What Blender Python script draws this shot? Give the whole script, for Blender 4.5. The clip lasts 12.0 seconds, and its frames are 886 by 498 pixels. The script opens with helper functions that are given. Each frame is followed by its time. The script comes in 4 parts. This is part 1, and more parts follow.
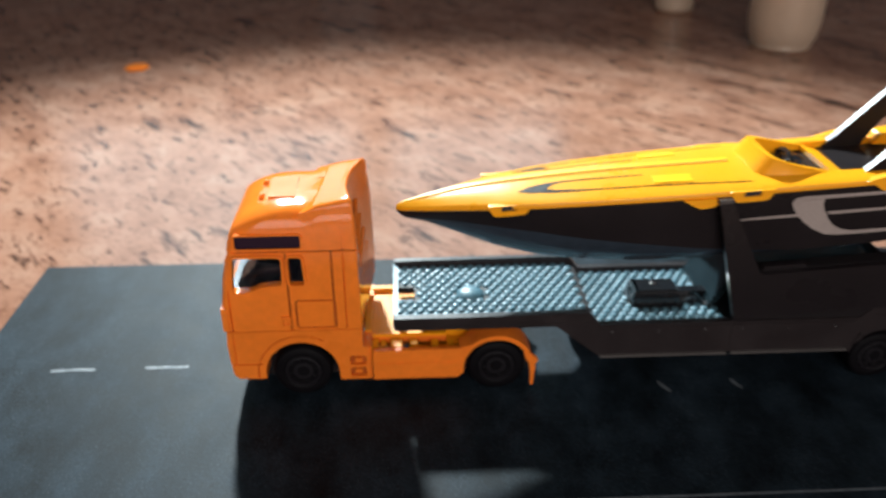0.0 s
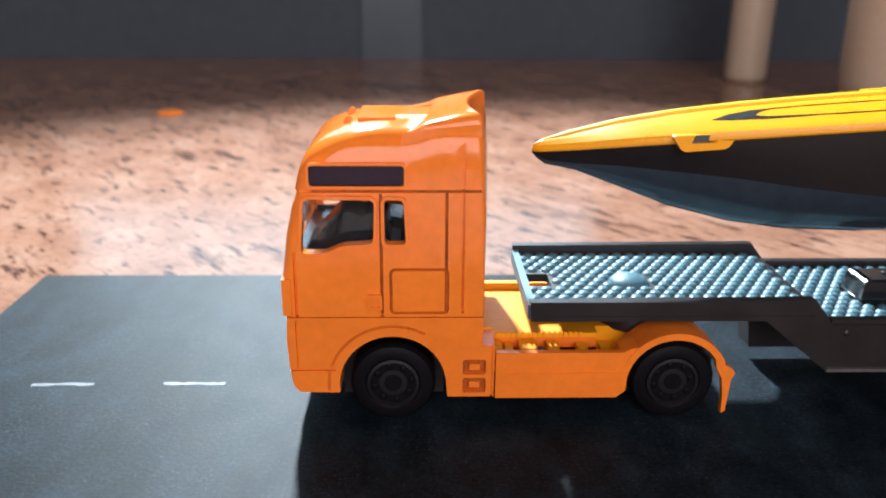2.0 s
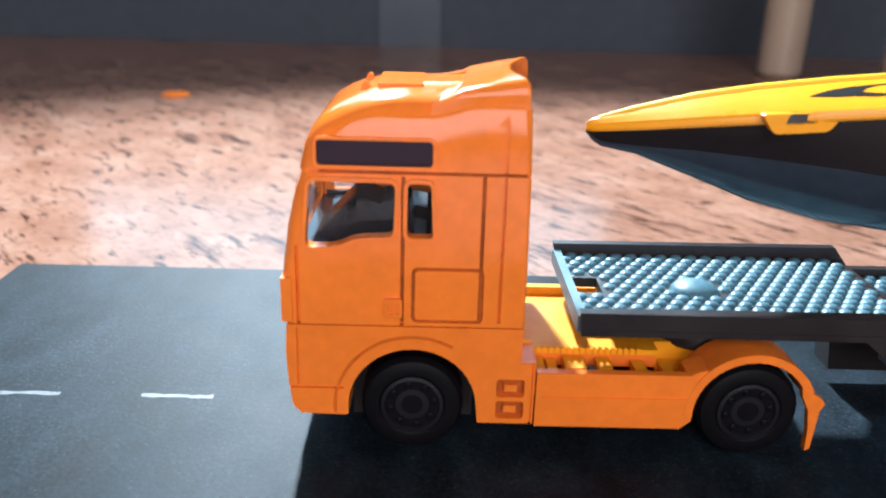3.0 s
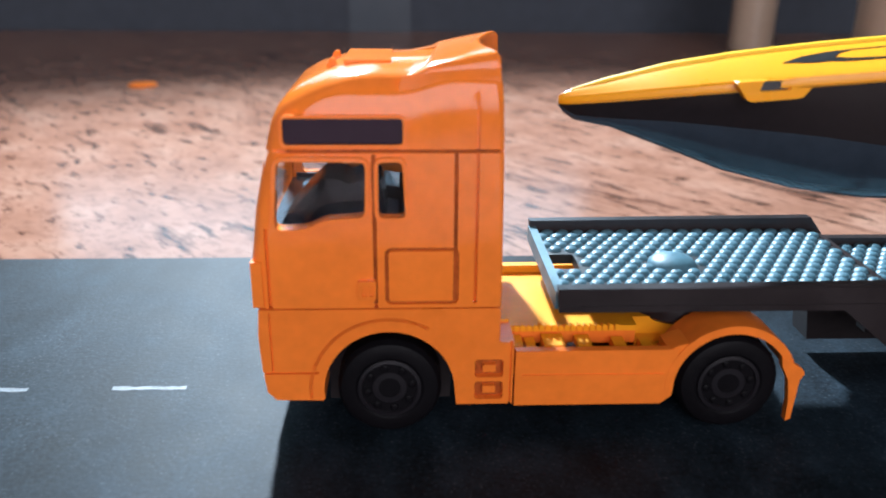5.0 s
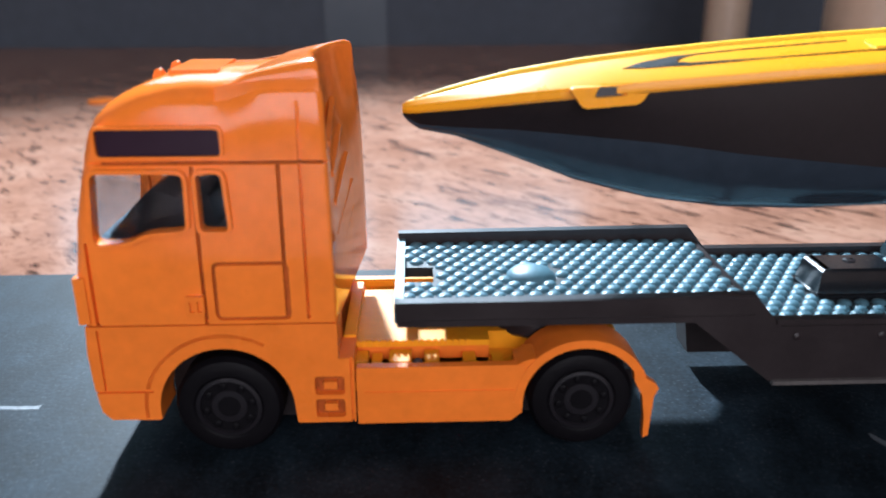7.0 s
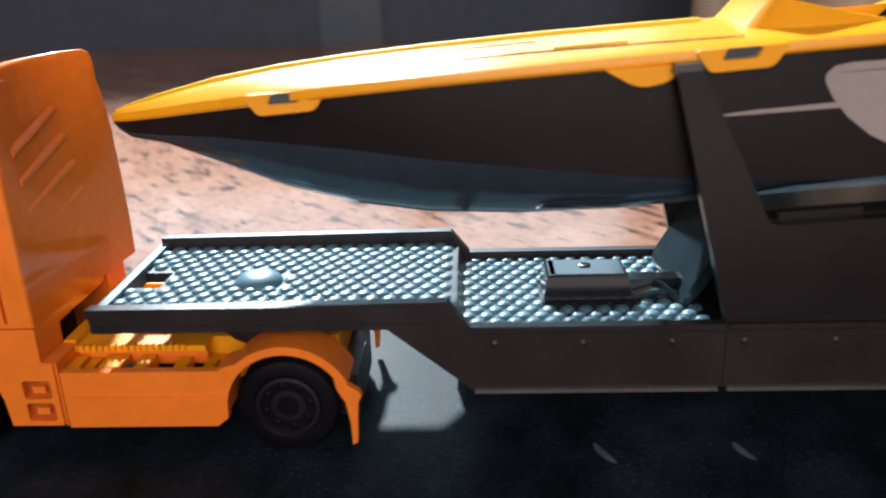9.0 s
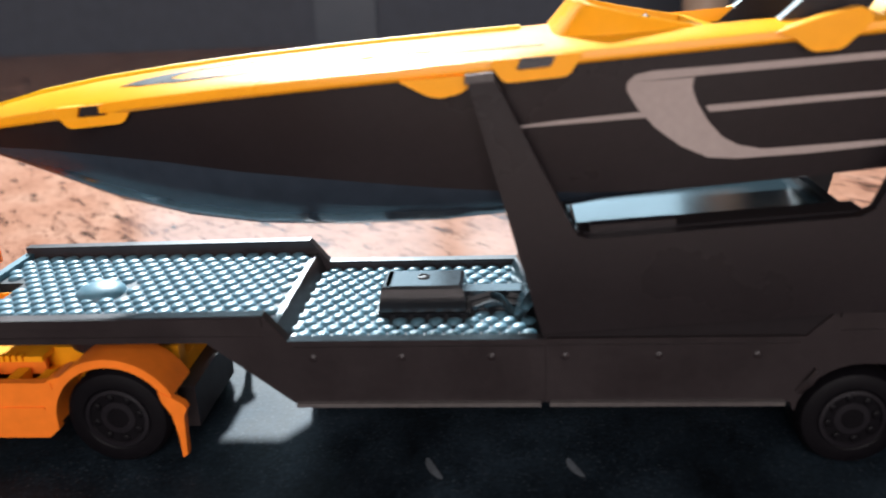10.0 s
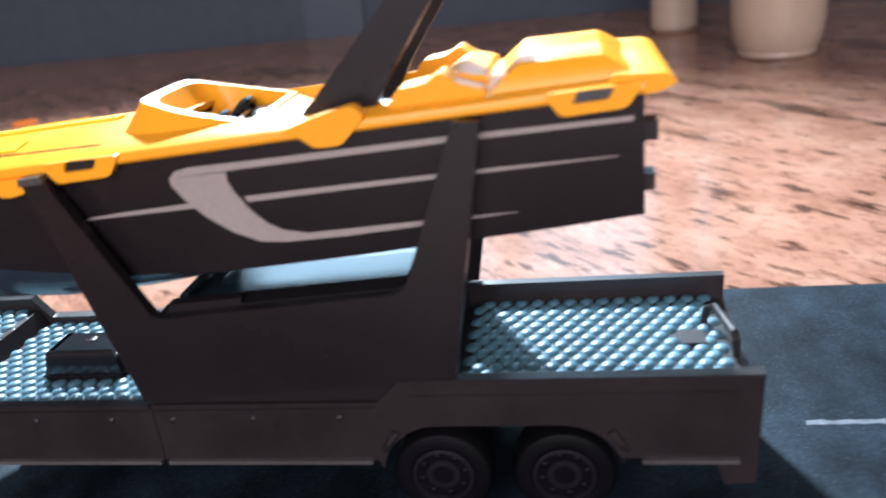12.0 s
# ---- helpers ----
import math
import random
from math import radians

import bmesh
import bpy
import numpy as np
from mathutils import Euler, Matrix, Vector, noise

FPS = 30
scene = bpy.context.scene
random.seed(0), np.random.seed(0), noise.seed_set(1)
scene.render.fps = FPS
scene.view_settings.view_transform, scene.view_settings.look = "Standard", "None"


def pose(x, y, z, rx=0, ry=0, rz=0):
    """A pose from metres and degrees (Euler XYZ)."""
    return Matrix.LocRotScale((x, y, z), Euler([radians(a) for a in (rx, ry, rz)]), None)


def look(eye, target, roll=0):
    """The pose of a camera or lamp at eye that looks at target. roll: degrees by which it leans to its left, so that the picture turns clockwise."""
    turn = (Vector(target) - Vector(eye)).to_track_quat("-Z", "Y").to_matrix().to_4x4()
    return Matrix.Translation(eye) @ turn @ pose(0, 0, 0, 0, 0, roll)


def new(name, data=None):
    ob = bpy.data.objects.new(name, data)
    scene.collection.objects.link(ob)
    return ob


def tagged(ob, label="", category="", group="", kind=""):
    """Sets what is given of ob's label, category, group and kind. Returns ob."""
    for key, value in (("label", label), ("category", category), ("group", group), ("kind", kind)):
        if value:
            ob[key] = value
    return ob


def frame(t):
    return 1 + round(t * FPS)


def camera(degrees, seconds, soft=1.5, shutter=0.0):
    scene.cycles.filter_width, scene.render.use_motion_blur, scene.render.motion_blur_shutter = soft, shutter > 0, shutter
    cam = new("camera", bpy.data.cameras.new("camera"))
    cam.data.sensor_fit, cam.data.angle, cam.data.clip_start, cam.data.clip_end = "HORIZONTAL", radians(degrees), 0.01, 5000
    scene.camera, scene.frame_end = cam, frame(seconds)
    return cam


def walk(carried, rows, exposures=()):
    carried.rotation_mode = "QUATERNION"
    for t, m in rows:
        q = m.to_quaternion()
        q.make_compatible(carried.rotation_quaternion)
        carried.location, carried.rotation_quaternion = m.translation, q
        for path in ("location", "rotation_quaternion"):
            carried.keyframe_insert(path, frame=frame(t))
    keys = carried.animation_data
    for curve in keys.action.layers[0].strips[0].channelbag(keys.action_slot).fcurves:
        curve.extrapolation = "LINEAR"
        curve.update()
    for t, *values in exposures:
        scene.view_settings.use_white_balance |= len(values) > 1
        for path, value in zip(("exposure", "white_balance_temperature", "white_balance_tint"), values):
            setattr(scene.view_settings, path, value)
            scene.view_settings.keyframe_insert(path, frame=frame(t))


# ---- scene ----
cam = camera(57.0, 12.0, soft=1.8, shutter=0.3)
PATH = [
    (0, (-0.01679, -0.14190, 0.10230), (-0.01247, -0.05409, 0.05464), -0.01),
    (0.5, (-0.02766, -0.11993, 0.09091), (-0.02502, -0.03208, 0.04321), -0.01),
    (1, (-0.03213, -0.11559, 0.06967), (-0.03187, -0.02328, 0.03121), 0.27),
    (1.5, (-0.03269, -0.11225, 0.06325), (-0.03347, -0.01816, 0.02940), -0.85),
    (2, (-0.03372, -0.10924, 0.05906), (-0.03123, -0.01507, 0.02551), 0.46),
    (2.5, (-0.03782, -0.09574, 0.05258), (-0.03616, -0.00228, 0.01706), 2.84),
    (3, (-0.03587, -0.09183, 0.05287), (-0.03455, 0.00218, 0.01879), 1.67),
    (3.2, (-0.03598, -0.09261, 0.05330), (-0.03375, 0.00180, 0.02040), 1.80),
    (5, (-0.03537, -0.09046, 0.05151), (-0.03134, 0.00293, 0.01597), 0.53),
    (5.5, (-0.03117, -0.08929, 0.05098), (-0.02695, 0.00427, 0.01593), 0.48),
    (6, (-0.02469, -0.08894, 0.05086), (-0.02205, 0.00474, 0.01596), -0.02),
    (6.5, (-0.02144, -0.08881, 0.05061), (-0.01790, 0.00502, 0.01619), 0.06),
    (8.3, (0.00383, -0.08908, 0.05099), (0.00308, 0.00517, 0.01756), -1.31),
    (8.5, (0.00853, -0.08912, 0.05148), (0.00662, 0.00476, 0.01708), -1.23),
    (9, (0.02049, -0.08825, 0.05113), (0.01667, 0.00554, 0.01666), -1.81),
    (9.5, (0.03145, -0.08743, 0.05125), (0.02550, 0.00615, 0.01651), -2.21),
    (10, (0.04210, -0.08558, 0.05143), (0.03455, 0.00791, 0.01675), -2.64),
    (10.5, (0.05334, -0.08369, 0.05165), (0.04284, 0.00941, 0.01670), -3.31),
    (11, (0.06038, -0.08224, 0.05185), (0.04930, 0.01077, 0.01683), -3.74),
    (11.5, (0.07733, -0.08079, 0.05158), (0.06098, 0.01149, 0.01670), -4.64),
    (11.7, (0.07892, -0.08167, 0.05444), (0.06709, 0.01049, 0.01747), -5.15),
    (12, (0.09226, -0.08205, 0.05987), (0.07568, 0.00918, 0.02242), -6.47),
]
walk(cam, [(t, look(eye, target, roll)) for t, eye, target, roll in PATH], [(0, 0.05, 6600, 10), (1, 0.05, 6500, 12), (1.5, 0.5, 6400, 13), (2, 0.5, 6300, 13), (2.6, 0.62, 6000, 12), (3.2, 0.6, 5950, 12), (5, 0.38, 5900, 14), (6.6, 0.42, 5850, 14), (8.5, 0.35, 6200, 15), (9.5, 0.4, 6600, 15), (11, 1.1, 6050, 17), (11.5, 1.2, 5950, 17), (12, 0.85, 5900, 16)])
cam.data.dof.use_dof = True
cam.data.dof.focus_distance = 0.107
cam.data.dof.aperture_fstop = 30.0

# ---- light ----
world = bpy.data.worlds.new("world")
scene.world = world
world.use_nodes = True
world.node_tree.nodes["Background"].inputs[0].default_value = (0.30, 0.36, 0.45, 1)
world.node_tree.nodes["Background"].inputs[1].default_value = 0.075


def area_lamp(name, eye, target, size_x, size_y, power, colour):
    data = bpy.data.lights.new(name, "AREA")
    data.shape, data.size, data.size_y = "RECTANGLE", size_x, size_y
    data.energy, data.color = power, colour
    ob = new(name, data)
    ob.matrix_world = look(eye, target)
    return ob


# the lamp beyond the table, and an unseen fill added behind the viewer
lamp = bpy.data.lights.new("lamp_light", "SPOT")
lamp.energy, lamp.color, lamp.shadow_soft_size = 102.0, (0.82, 0.96, 1.0), 0.028
lamp.spot_size, lamp.spot_blend = radians(30.0), 0.7
new("lamp_light", lamp).matrix_world = look((-0.173, 0.69, 0.57), (-0.015, -0.020, 0.0)) @ Matrix.Diagonal((1.45, 1.0, 1.0, 1.0))
area_lamp("fill_light", (0.1, -1.52, 0.62), (0.0, 0.0, 0.1), 1.30, 1.0, 16.0, (1.0, 0.95, 0.93))
# sky in the two panes of the window in the far wall
for x0, x1 in ((-0.95, -0.14), (-0.06, 0.42)):
    area_lamp("pane_light", ((x0 + x1) / 2, 1.985, 1.0), ((x0 + x1) / 2, 0.0, 1.0), x1 - x0, 1.0, 7.5 * (x1 - x0), (0.55, 0.85, 1.0))

# ---- materials ----


def mat(name, colour, rough=0.5, metal=0.0, vary=0.12, grain=900.0, bump=0.05, spec=0.5, coat=0.0, stain=60.0, per_object=0.0, wear=0.2):
    """A painted or moulded surface: base colour varied at two scales, with fine relief."""
    m = bpy.data.materials.new(name)
    m.use_nodes = True
    nt = m.node_tree
    n, l = nt.nodes, nt.links
    b = n["Principled BSDF"]
    co = n.new("ShaderNodeTexCoord")
    fine, wide = n.new("ShaderNodeTexNoise"), n.new("ShaderNodeTexNoise")
    fine.inputs["Scale"].default_value, fine.inputs["Detail"].default_value = grain, 4
    wide.inputs["Scale"].default_value, wide.inputs["Detail"].default_value = stain, 5
    l.new(co.outputs["Object"], fine.inputs["Vector"])
    l.new(co.outputs["Object"], wide.inputs["Vector"])
    add = n.new("ShaderNodeMath")
    add.operation = "ADD"
    l.new(fine.outputs["Fac"], add.inputs[0])
    l.new(wide.outputs["Fac"], add.inputs[1])
    ramp = n.new("ShaderNodeMapRange")
    ramp.inputs["From Min"].default_value, ramp.inputs["From Max"].default_value = 0.6, 1.4
    ramp.inputs["To Min"].default_value, ramp.inputs["To Max"].default_value = 1 - vary, 1 + vary
    l.new(add.outputs[0], ramp.inputs["Value"])
    value = ramp.outputs["Result"]
    if per_object:
        info, scale = n.new("ShaderNodeObjectInfo"), n.new("ShaderNodeMapRange")
        scale.inputs["To Min"].default_value, scale.inputs["To Max"].default_value = 1 - per_object, 1 + per_object
        l.new(info.outputs["Random"], scale.inputs["Value"])
        both = n.new("ShaderNodeMath")
        both.operation = "MULTIPLY"
        l.new(value, both.inputs[0])
        l.new(scale.outputs["Result"], both.inputs[1])
        value = both.outputs[0]
    mul = n.new("ShaderNodeVectorMath")
    mul.operation = "SCALE"
    mul.inputs[0].default_value = colour
    l.new(value, mul.inputs["Scale"])
    l.new(mul.outputs["Vector"], b.inputs["Base Color"])
    r = n.new("ShaderNodeMapRange")
    r.inputs["From Min"].default_value, r.inputs["From Max"].default_value = 0.3, 0.7
    r.inputs["To Min"].default_value, r.inputs["To Max"].default_value = max(0.02, rough * (1 - wear)), min(1, rough * (1 + wear))
    l.new(wide.outputs["Fac"], r.inputs["Value"])
    l.new(r.outputs["Result"], b.inputs["Roughness"])
    b.inputs["Metallic"].default_value = metal
    b.inputs["Specular IOR Level"].default_value = spec
    b.inputs["Coat Weight"].default_value = coat
    b.inputs["Coat Roughness"].default_value = 0.06
    if bump:
        bp = n.new("ShaderNodeBump")
        bp.inputs["Strength"].default_value, bp.inputs["Distance"].default_value = bump, 0.0002
        l.new(fine.outputs["Fac"], bp.inputs["Height"])
        l.new(bp.outputs["Normal"], b.inputs["Normal"])
    return m


def granite_material():
    """Polished salmon granite with dark drawn-out mica streaks."""
    m = bpy.data.materials.new("granite")
    m.use_nodes = True
    nt = m.node_tree
    n, l = nt.nodes, nt.links
    b = n["Principled BSDF"]
    co = n.new("ShaderNodeTexCoord")

    def noise_at(scale, stretch, turn, detail=4, rough=0.55):
        mp, t = n.new("ShaderNodeMapping"), n.new("ShaderNodeTexNoise")
        mp.vector_type = "TEXTURE"
        mp.inputs["Rotation"].default_value = (0, 0, -radians(turn))
        mp.inputs["Scale"].default_value = tuple(1 / v for v in stretch)
        t.inputs["Scale"].default_value, t.inputs["Detail"].default_value, t.inputs["Roughness"].default_value = scale, detail, rough
        l.new(co.outputs["Object"], mp.inputs["Vector"])
        l.new(mp.outputs["Vector"], t.inputs["Vector"])
        return t.outputs["Fac"]

    def ramp(src, stops):
        r = n.new("ShaderNodeValToRGB")
        r.color_ramp.elements[0].position, r.color_ramp.elements[0].color = stops[0][0], (*stops[0][1], 1)
        r.color_ramp.elements[1].position, r.color_ramp.elements[1].color = stops[-1][0], (*stops[-1][1], 1)
        for p, c in stops[1:-1]:
            r.color_ramp.elements.new(p).color = (*c, 1)
        l.new(src, r.inputs["Fac"])
        return r.outputs["Color"]

    def mix(a, c, fac, mode="MIX"):
        x = n.new("ShaderNodeMix")
        x.data_type, x.blend_type = "RGBA", mode
        l.new(a, x.inputs[6])
        l.new(c, x.inputs[7])
        if isinstance(fac, float):
            x.inputs[0].default_value = fac
        else:
            l.new(fac, x.inputs[0])
        return x.outputs[2]

    ground = ramp(noise_at(70, (0.7, 1.1, 1), 50, 5), [(0.28, (0.225, 0.103, 0.064)), (0.5, (0.293, 0.146, 0.097)), (0.74, (0.345, 0.194, 0.137))])
    grains = ramp(noise_at(520, (0.7, 1.1, 1), 50, 3), [(0.3, (0.62, 0.55, 0.52)), (0.5, (1.0, 1.0, 1.0)), (0.8, (1.14, 1.12, 1.10))])
    base = mix(ground, grains, 0.6, "MULTIPLY")
    white, black = (1.0, 1.0, 1.0), (0.12, 0.115, 0.115)
    flecks = ramp(noise_at(330, (0.30, 1.0, 1), 50, 3, 0.6), [(0.33, black), (0.39, (0.6, 0.55, 0.53)), (0.43, white)])
    base = mix(base, flecks, 0.85, "MULTIPLY")
    clumps = ramp(noise_at(105, (0.20, 1.0, 1), 50, 5, 0.7), [(0.32, (0.14, 0.14, 0.145)), (0.38, (0.6, 0.56, 0.55)), (0.425, white)])
    base = mix(base, clumps, 1.0, "MULTIPLY")
    veins = ramp(noise_at(22, (0.30, 1.2, 1), 48, 7, 0.75), [(0.28, (0.2, 0.2, 0.21)), (0.36, (0.70, 0.64, 0.61)), (0.43, white)])
    base = mix(base, veins, 0.85, "MULTIPLY")
    l.new(base, b.inputs["Base Color"])
    gloss = n.new("ShaderNodeMapRange")
    gloss.inputs["To Min"].default_value, gloss.inputs["To Max"].default_value = 0.13, 0.22
    l.new(noise_at(90, (1, 1, 1), 0), gloss.inputs["Value"])
    l.new(gloss.outputs["Result"], b.inputs["Roughness"])
    b.inputs["Specular IOR Level"].default_value = 0.14
    return m


def board_material():
    """Charcoal printed road board, scuffed and slightly speckled, with a satin sheen."""
    m = mat("road_board_print", (0.0078, 0.0125, 0.0172), rough=0.55, vary=0.75, grain=1700, bump=0.14, spec=0.08, stain=140, wear=0.04)
    n, l = m.node_tree.nodes, m.node_tree.links
    b = n["Principled BSDF"]
    old = b.inputs["Base Color"].links[0].from_socket
    co = n.new("ShaderNodeTexCoord")
    sp, rp, mx = n.new("ShaderNodeTexNoise"), n.new("ShaderNodeValToRGB"), n.new("ShaderNodeMix")
    sp.inputs["Scale"].default_value, sp.inputs["Detail"].default_value = 2600, 2
    rp.color_ramp.elements[0].position, rp.color_ramp.elements[1].position = 0.61, 0.72
    l.new(co.outputs["Object"], sp.inputs["Vector"])
    l.new(sp.outputs["Fac"], rp.inputs["Fac"])
    mx.data_type = "RGBA"
    mx.inputs[7].default_value = (0.030, 0.037, 0.044, 1)
    l.new(rp.outputs["Color"], mx.inputs[0])
    l.new(old, mx.inputs[6])
    # pale rubbed smudges, wider than the speckle
    mp, sm, sr, ml = n.new("ShaderNodeMapping"), n.new("ShaderNodeTexNoise"), n.new("ShaderNodeMapRange"), n.new("ShaderNodeVectorMath")
    mp.inputs["Scale"].default_value = (1.0, 0.45, 1.0)
    sm.inputs["Scale"].default_value, sm.inputs["Detail"].default_value, sm.inputs["Roughness"].default_value = 75, 6, 0.68
    sr.inputs["From Min"].default_value, sr.inputs["From Max"].default_value = 0.36, 0.68
    sr.inputs["To Min"].default_value, sr.inputs["To Max"].default_value = 0.55, 1.85
    ml.operation = "SCALE"
    l.new(co.outputs["Object"], mp.inputs["Vector"])
    l.new(mp.outputs["Vector"], sm.inputs["Vector"])
    l.new(sm.outputs["Fac"], sr.inputs["Value"])
    l.new(mx.outputs[2], ml.inputs[0])
    l.new(sr.outputs["Result"], ml.inputs["Scale"])
    l.new(ml.outputs["Vector"], b.inputs["Base Color"])
    return m


def glass_material():
    m = bpy.data.materials.new("clear_plastic")
    m.use_nodes = True
    b = m.node_tree.nodes["Principled BSDF"]
    b.inputs["Base Color"].default_value = (0.70, 0.72, 0.75, 1)
    b.inputs["Roughness"].default_value = 0.04
    b.inputs["Transmission Weight"].default_value = 1.0
    b.inputs["IOR"].default_value = 1.12
    return m


GRANITE = granite_material()
BOARD = board_material()
GLASS = glass_material()
ORANGE = mat("orange_enamel", (0.92, 0.215, 0.022), rough=0.12, vary=0.10, grain=700, bump=0.06, spec=0.36, coat=0.0, stain=90, wear=0.3)
SATIN_ORANGE = mat("satin_orange_enamel", (0.89, 0.204, 0.021), rough=0.32, vary=0.10, grain=700, bump=0.06, spec=0.22, stain=110)
# the orange enamel again, yellower: the lamp's glow is put into its colour
LIT_ORANGE = mat("lit_orange_enamel", (0.90, 0.34, 0.008), rough=0.42, vary=0.08, grain=700, bump=0.04, spec=0.2)
YELLOW = mat("amber_plastic", (0.96, 0.385, 0.008), rough=0.30, vary=0.05, grain=900, bump=0.03, spec=0.36, stain=80)
BRIGHT_YELLOW = mat("yellow_print", (0.95, 0.56, 0.010), rough=0.3, vary=0.05, bump=0.02)
BLACK = mat("black_plastic", (0.0215, 0.0162, 0.0168), rough=0.36, vary=0.25, grain=1200, bump=0.10, spec=0.3, stain=140)
GLOSS_BLACK = mat("gloss_black_plastic", (0.010, 0.011, 0.013), rough=0.14, vary=0.2, grain=800, bump=0.02, spec=0.6)
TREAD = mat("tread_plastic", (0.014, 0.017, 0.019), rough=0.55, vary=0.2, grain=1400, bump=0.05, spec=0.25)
# black plastic; the lamp's bluish sheen on the tread is put into this colour
TREAD_SHEEN = mat("black_tread_with_sheen", (0.078, 0.168, 0.212), rough=0.42, vary=0.25, grain=1600, bump=0.05, spec=0.5)
SLATE = mat("slate_blue_plastic", (0.028, 0.038, 0.052), rough=0.2, vary=0.2, grain=500, bump=0.02, stain=50)
HULL_BLACK = mat("satin_hull_black", (0.0140, 0.0108, 0.0118), rough=0.32, vary=0.2, grain=1400, bump=0.05, spec=0.24)
BED_BLACK = mat("bed_plastic", (0.016, 0.028, 0.034), rough=0.16, vary=0.3, grain=500, bump=0.03, spec=0.9, stain=120)
MATT_BLACK = mat("matt_black_plastic", (0.0135, 0.0108, 0.0118), rough=0.62, vary=0.2, grain=1400, bump=0.06, spec=0.12)
RUBBER = mat("tyre_black", (0.0038, 0.0032, 0.0042), rough=0.5, vary=0.3, grain=1600, bump=0.15, spec=0.10)
RIM = mat("rim_plastic", (0.010, 0.0085, 0.0105), rough=0.30, vary=0.2, grain=1500, bump=0.05, spec=0.45)
PANEL_DARK = mat("tinted_panel", (0.022, 0.009, 0.021), rough=0.25, vary=0.12, bump=0.02, spec=0.2)
GREY_PRINT = mat("grey_beige_print", (0.36, 0.30, 0.275), rough=0.45, vary=0.10, grain=1500, bump=0.03)
BLACK_PRINT = mat("black_print", (0.012, 0.011, 0.011), rough=0.4, vary=0.15, bump=0.02, spec=0.15)
# worn road print, and the colour of the light patches painted by the trailer
PRINT_AND_LIGHT = mat("worn_print_and_light_patch", (0.090, 0.102, 0.115), rough=0.6, vary=0.6, grain=2200, bump=0.1, stain=500)
RAIL_GREY = mat("grey_edge", (0.075, 0.066, 0.063), rough=0.4, vary=0.35, grain=1800, bump=0.08)
JOINT = mat("dirt_in_joints", (0.40, 0.085, 0.014), rough=0.6, vary=0.4, grain=1500, bump=0.1, spec=0.1, stain=300)
CREAM = mat("cream_glaze", (0.46, 0.34, 0.25), rough=0.35, vary=0.06, grain=300, bump=0.02, stain=14)
NAVY_WALL = mat("slate_wall_paint", (0.044, 0.052, 0.068), rough=0.75, vary=0.18, grain=120, bump=0.2, stain=3)
PALE_WALL = mat("pale_wall_paint", (0.62, 0.58, 0.55), rough=0.8, vary=0.06, grain=120, bump=0.2, stain=3)
FLOOR_MAT = mat("brown_floor_boards", (0.14, 0.075, 0.045), rough=0.45, vary=0.25, grain=60, bump=0.1, stain=5)
WOOD = mat("dark_table_wood", (0.10, 0.055, 0.035), rough=0.45, vary=0.25, grain=90, bump=0.1, stain=9)
PALE_BLUE = mat("pale_blue_paint", (0.045, 0.058, 0.076), rough=0.5, vary=0.10, grain=60, bump=0.05, stain=12)

# ---- mesh helpers (millimetres in, metres out) ----
MM = 0.001


def thing(name, at, label, category, group="", kind=""):
    ob = new(name)
    ob.empty_display_size = 0.005
    ob.location = Vector(at) * MM
    return tagged(ob, label, category, group, kind)


def part(name, bm, material, parent=None, label="", sharp=32, smooth=True):
    bmesh.ops.recalc_face_normals(bm, faces=bm.faces)
    me = bpy.data.meshes.new(name)
    bm.to_mesh(me)
    bm.free()
    me.transform(Matrix.Scale(MM, 4))
    me.materials.append(material)
    if smooth:
        me.shade_smooth()
        me.set_sharp_from_angle(angle=radians(sharp))
    ob = new(name, me)
    if parent:
        ob.parent = parent
        if parent.type == "EMPTY":
            ob.matrix_parent_inverse = Matrix.Translation(-parent.location)
    if label:
        ob["label"] = label
    return ob


def bev(bm, verts, b, seg=2, angle=25):
    """Round the sharp edges of the faces that these vertices make up."""
    if b <= 0:
        return
    vs = set(verts)
    edges = [e for e in bm.edges if e.verts[0] in vs and e.verts[1] in vs and len(e.link_faces) == 2 and e.calc_face_angle(0) > radians(angle)]
    bmesh.ops.bevel(bm, geom=edges, offset=b, offset_type="OFFSET", segments=seg, profile=0.5, affect="EDGES", clamp_overlap=True)


def box(bm, x0, x1, y0, y1, z0, z1, b=0.15, seg=2):
    v = [bm.verts.new((x, y, z)) for x in (x0, x1) for y in (y0, y1) for z in (z0, z1)]
    for f in ((0, 1, 3, 2), (4, 6, 7, 5), (0, 4, 5, 1), (2, 3, 7, 6), (0, 2, 6, 4), (1, 5, 7, 3)):
        bm.faces.new([v[i] for i in f])
    bev(bm, v, b, seg)
    return bm


def prism(bm, poly, y0, y1, b=0.15, seg=2):
    """A solid from an outline in x and z, between two y."""
    a = [bm.verts.new((x, y0, z)) for x, z in poly]
    c = [bm.verts.new((x, y1, z)) for x, z in poly]
    n = len(poly)
    bm.faces.new(a)
    bm.faces.new(c[::-1])
    for i in range(n):
        bm.faces.new((a[i], c[i], c[(i + 1) % n], a[(i + 1) % n]))
    bev(bm, a + c, b, seg)
    return bm


def rings(bm, loops, cap0=True, cap1=True, close=True):
    """A skin over loops of equally many points."""
    rows = [[bm.verts.new(p) for p in loop] for loop in loops]
    n = len(rows[0])
    for r, s in zip(rows, rows[1:]):
        for i in range(n if close else n - 1):
            j = (i + 1) % n
            bm.faces.new((r[i], r[j], s[j], s[i]))
    if cap0:
        bm.faces.new(rows[0][::-1])
    if cap1:
        bm.faces.new(rows[-1])
    return bm


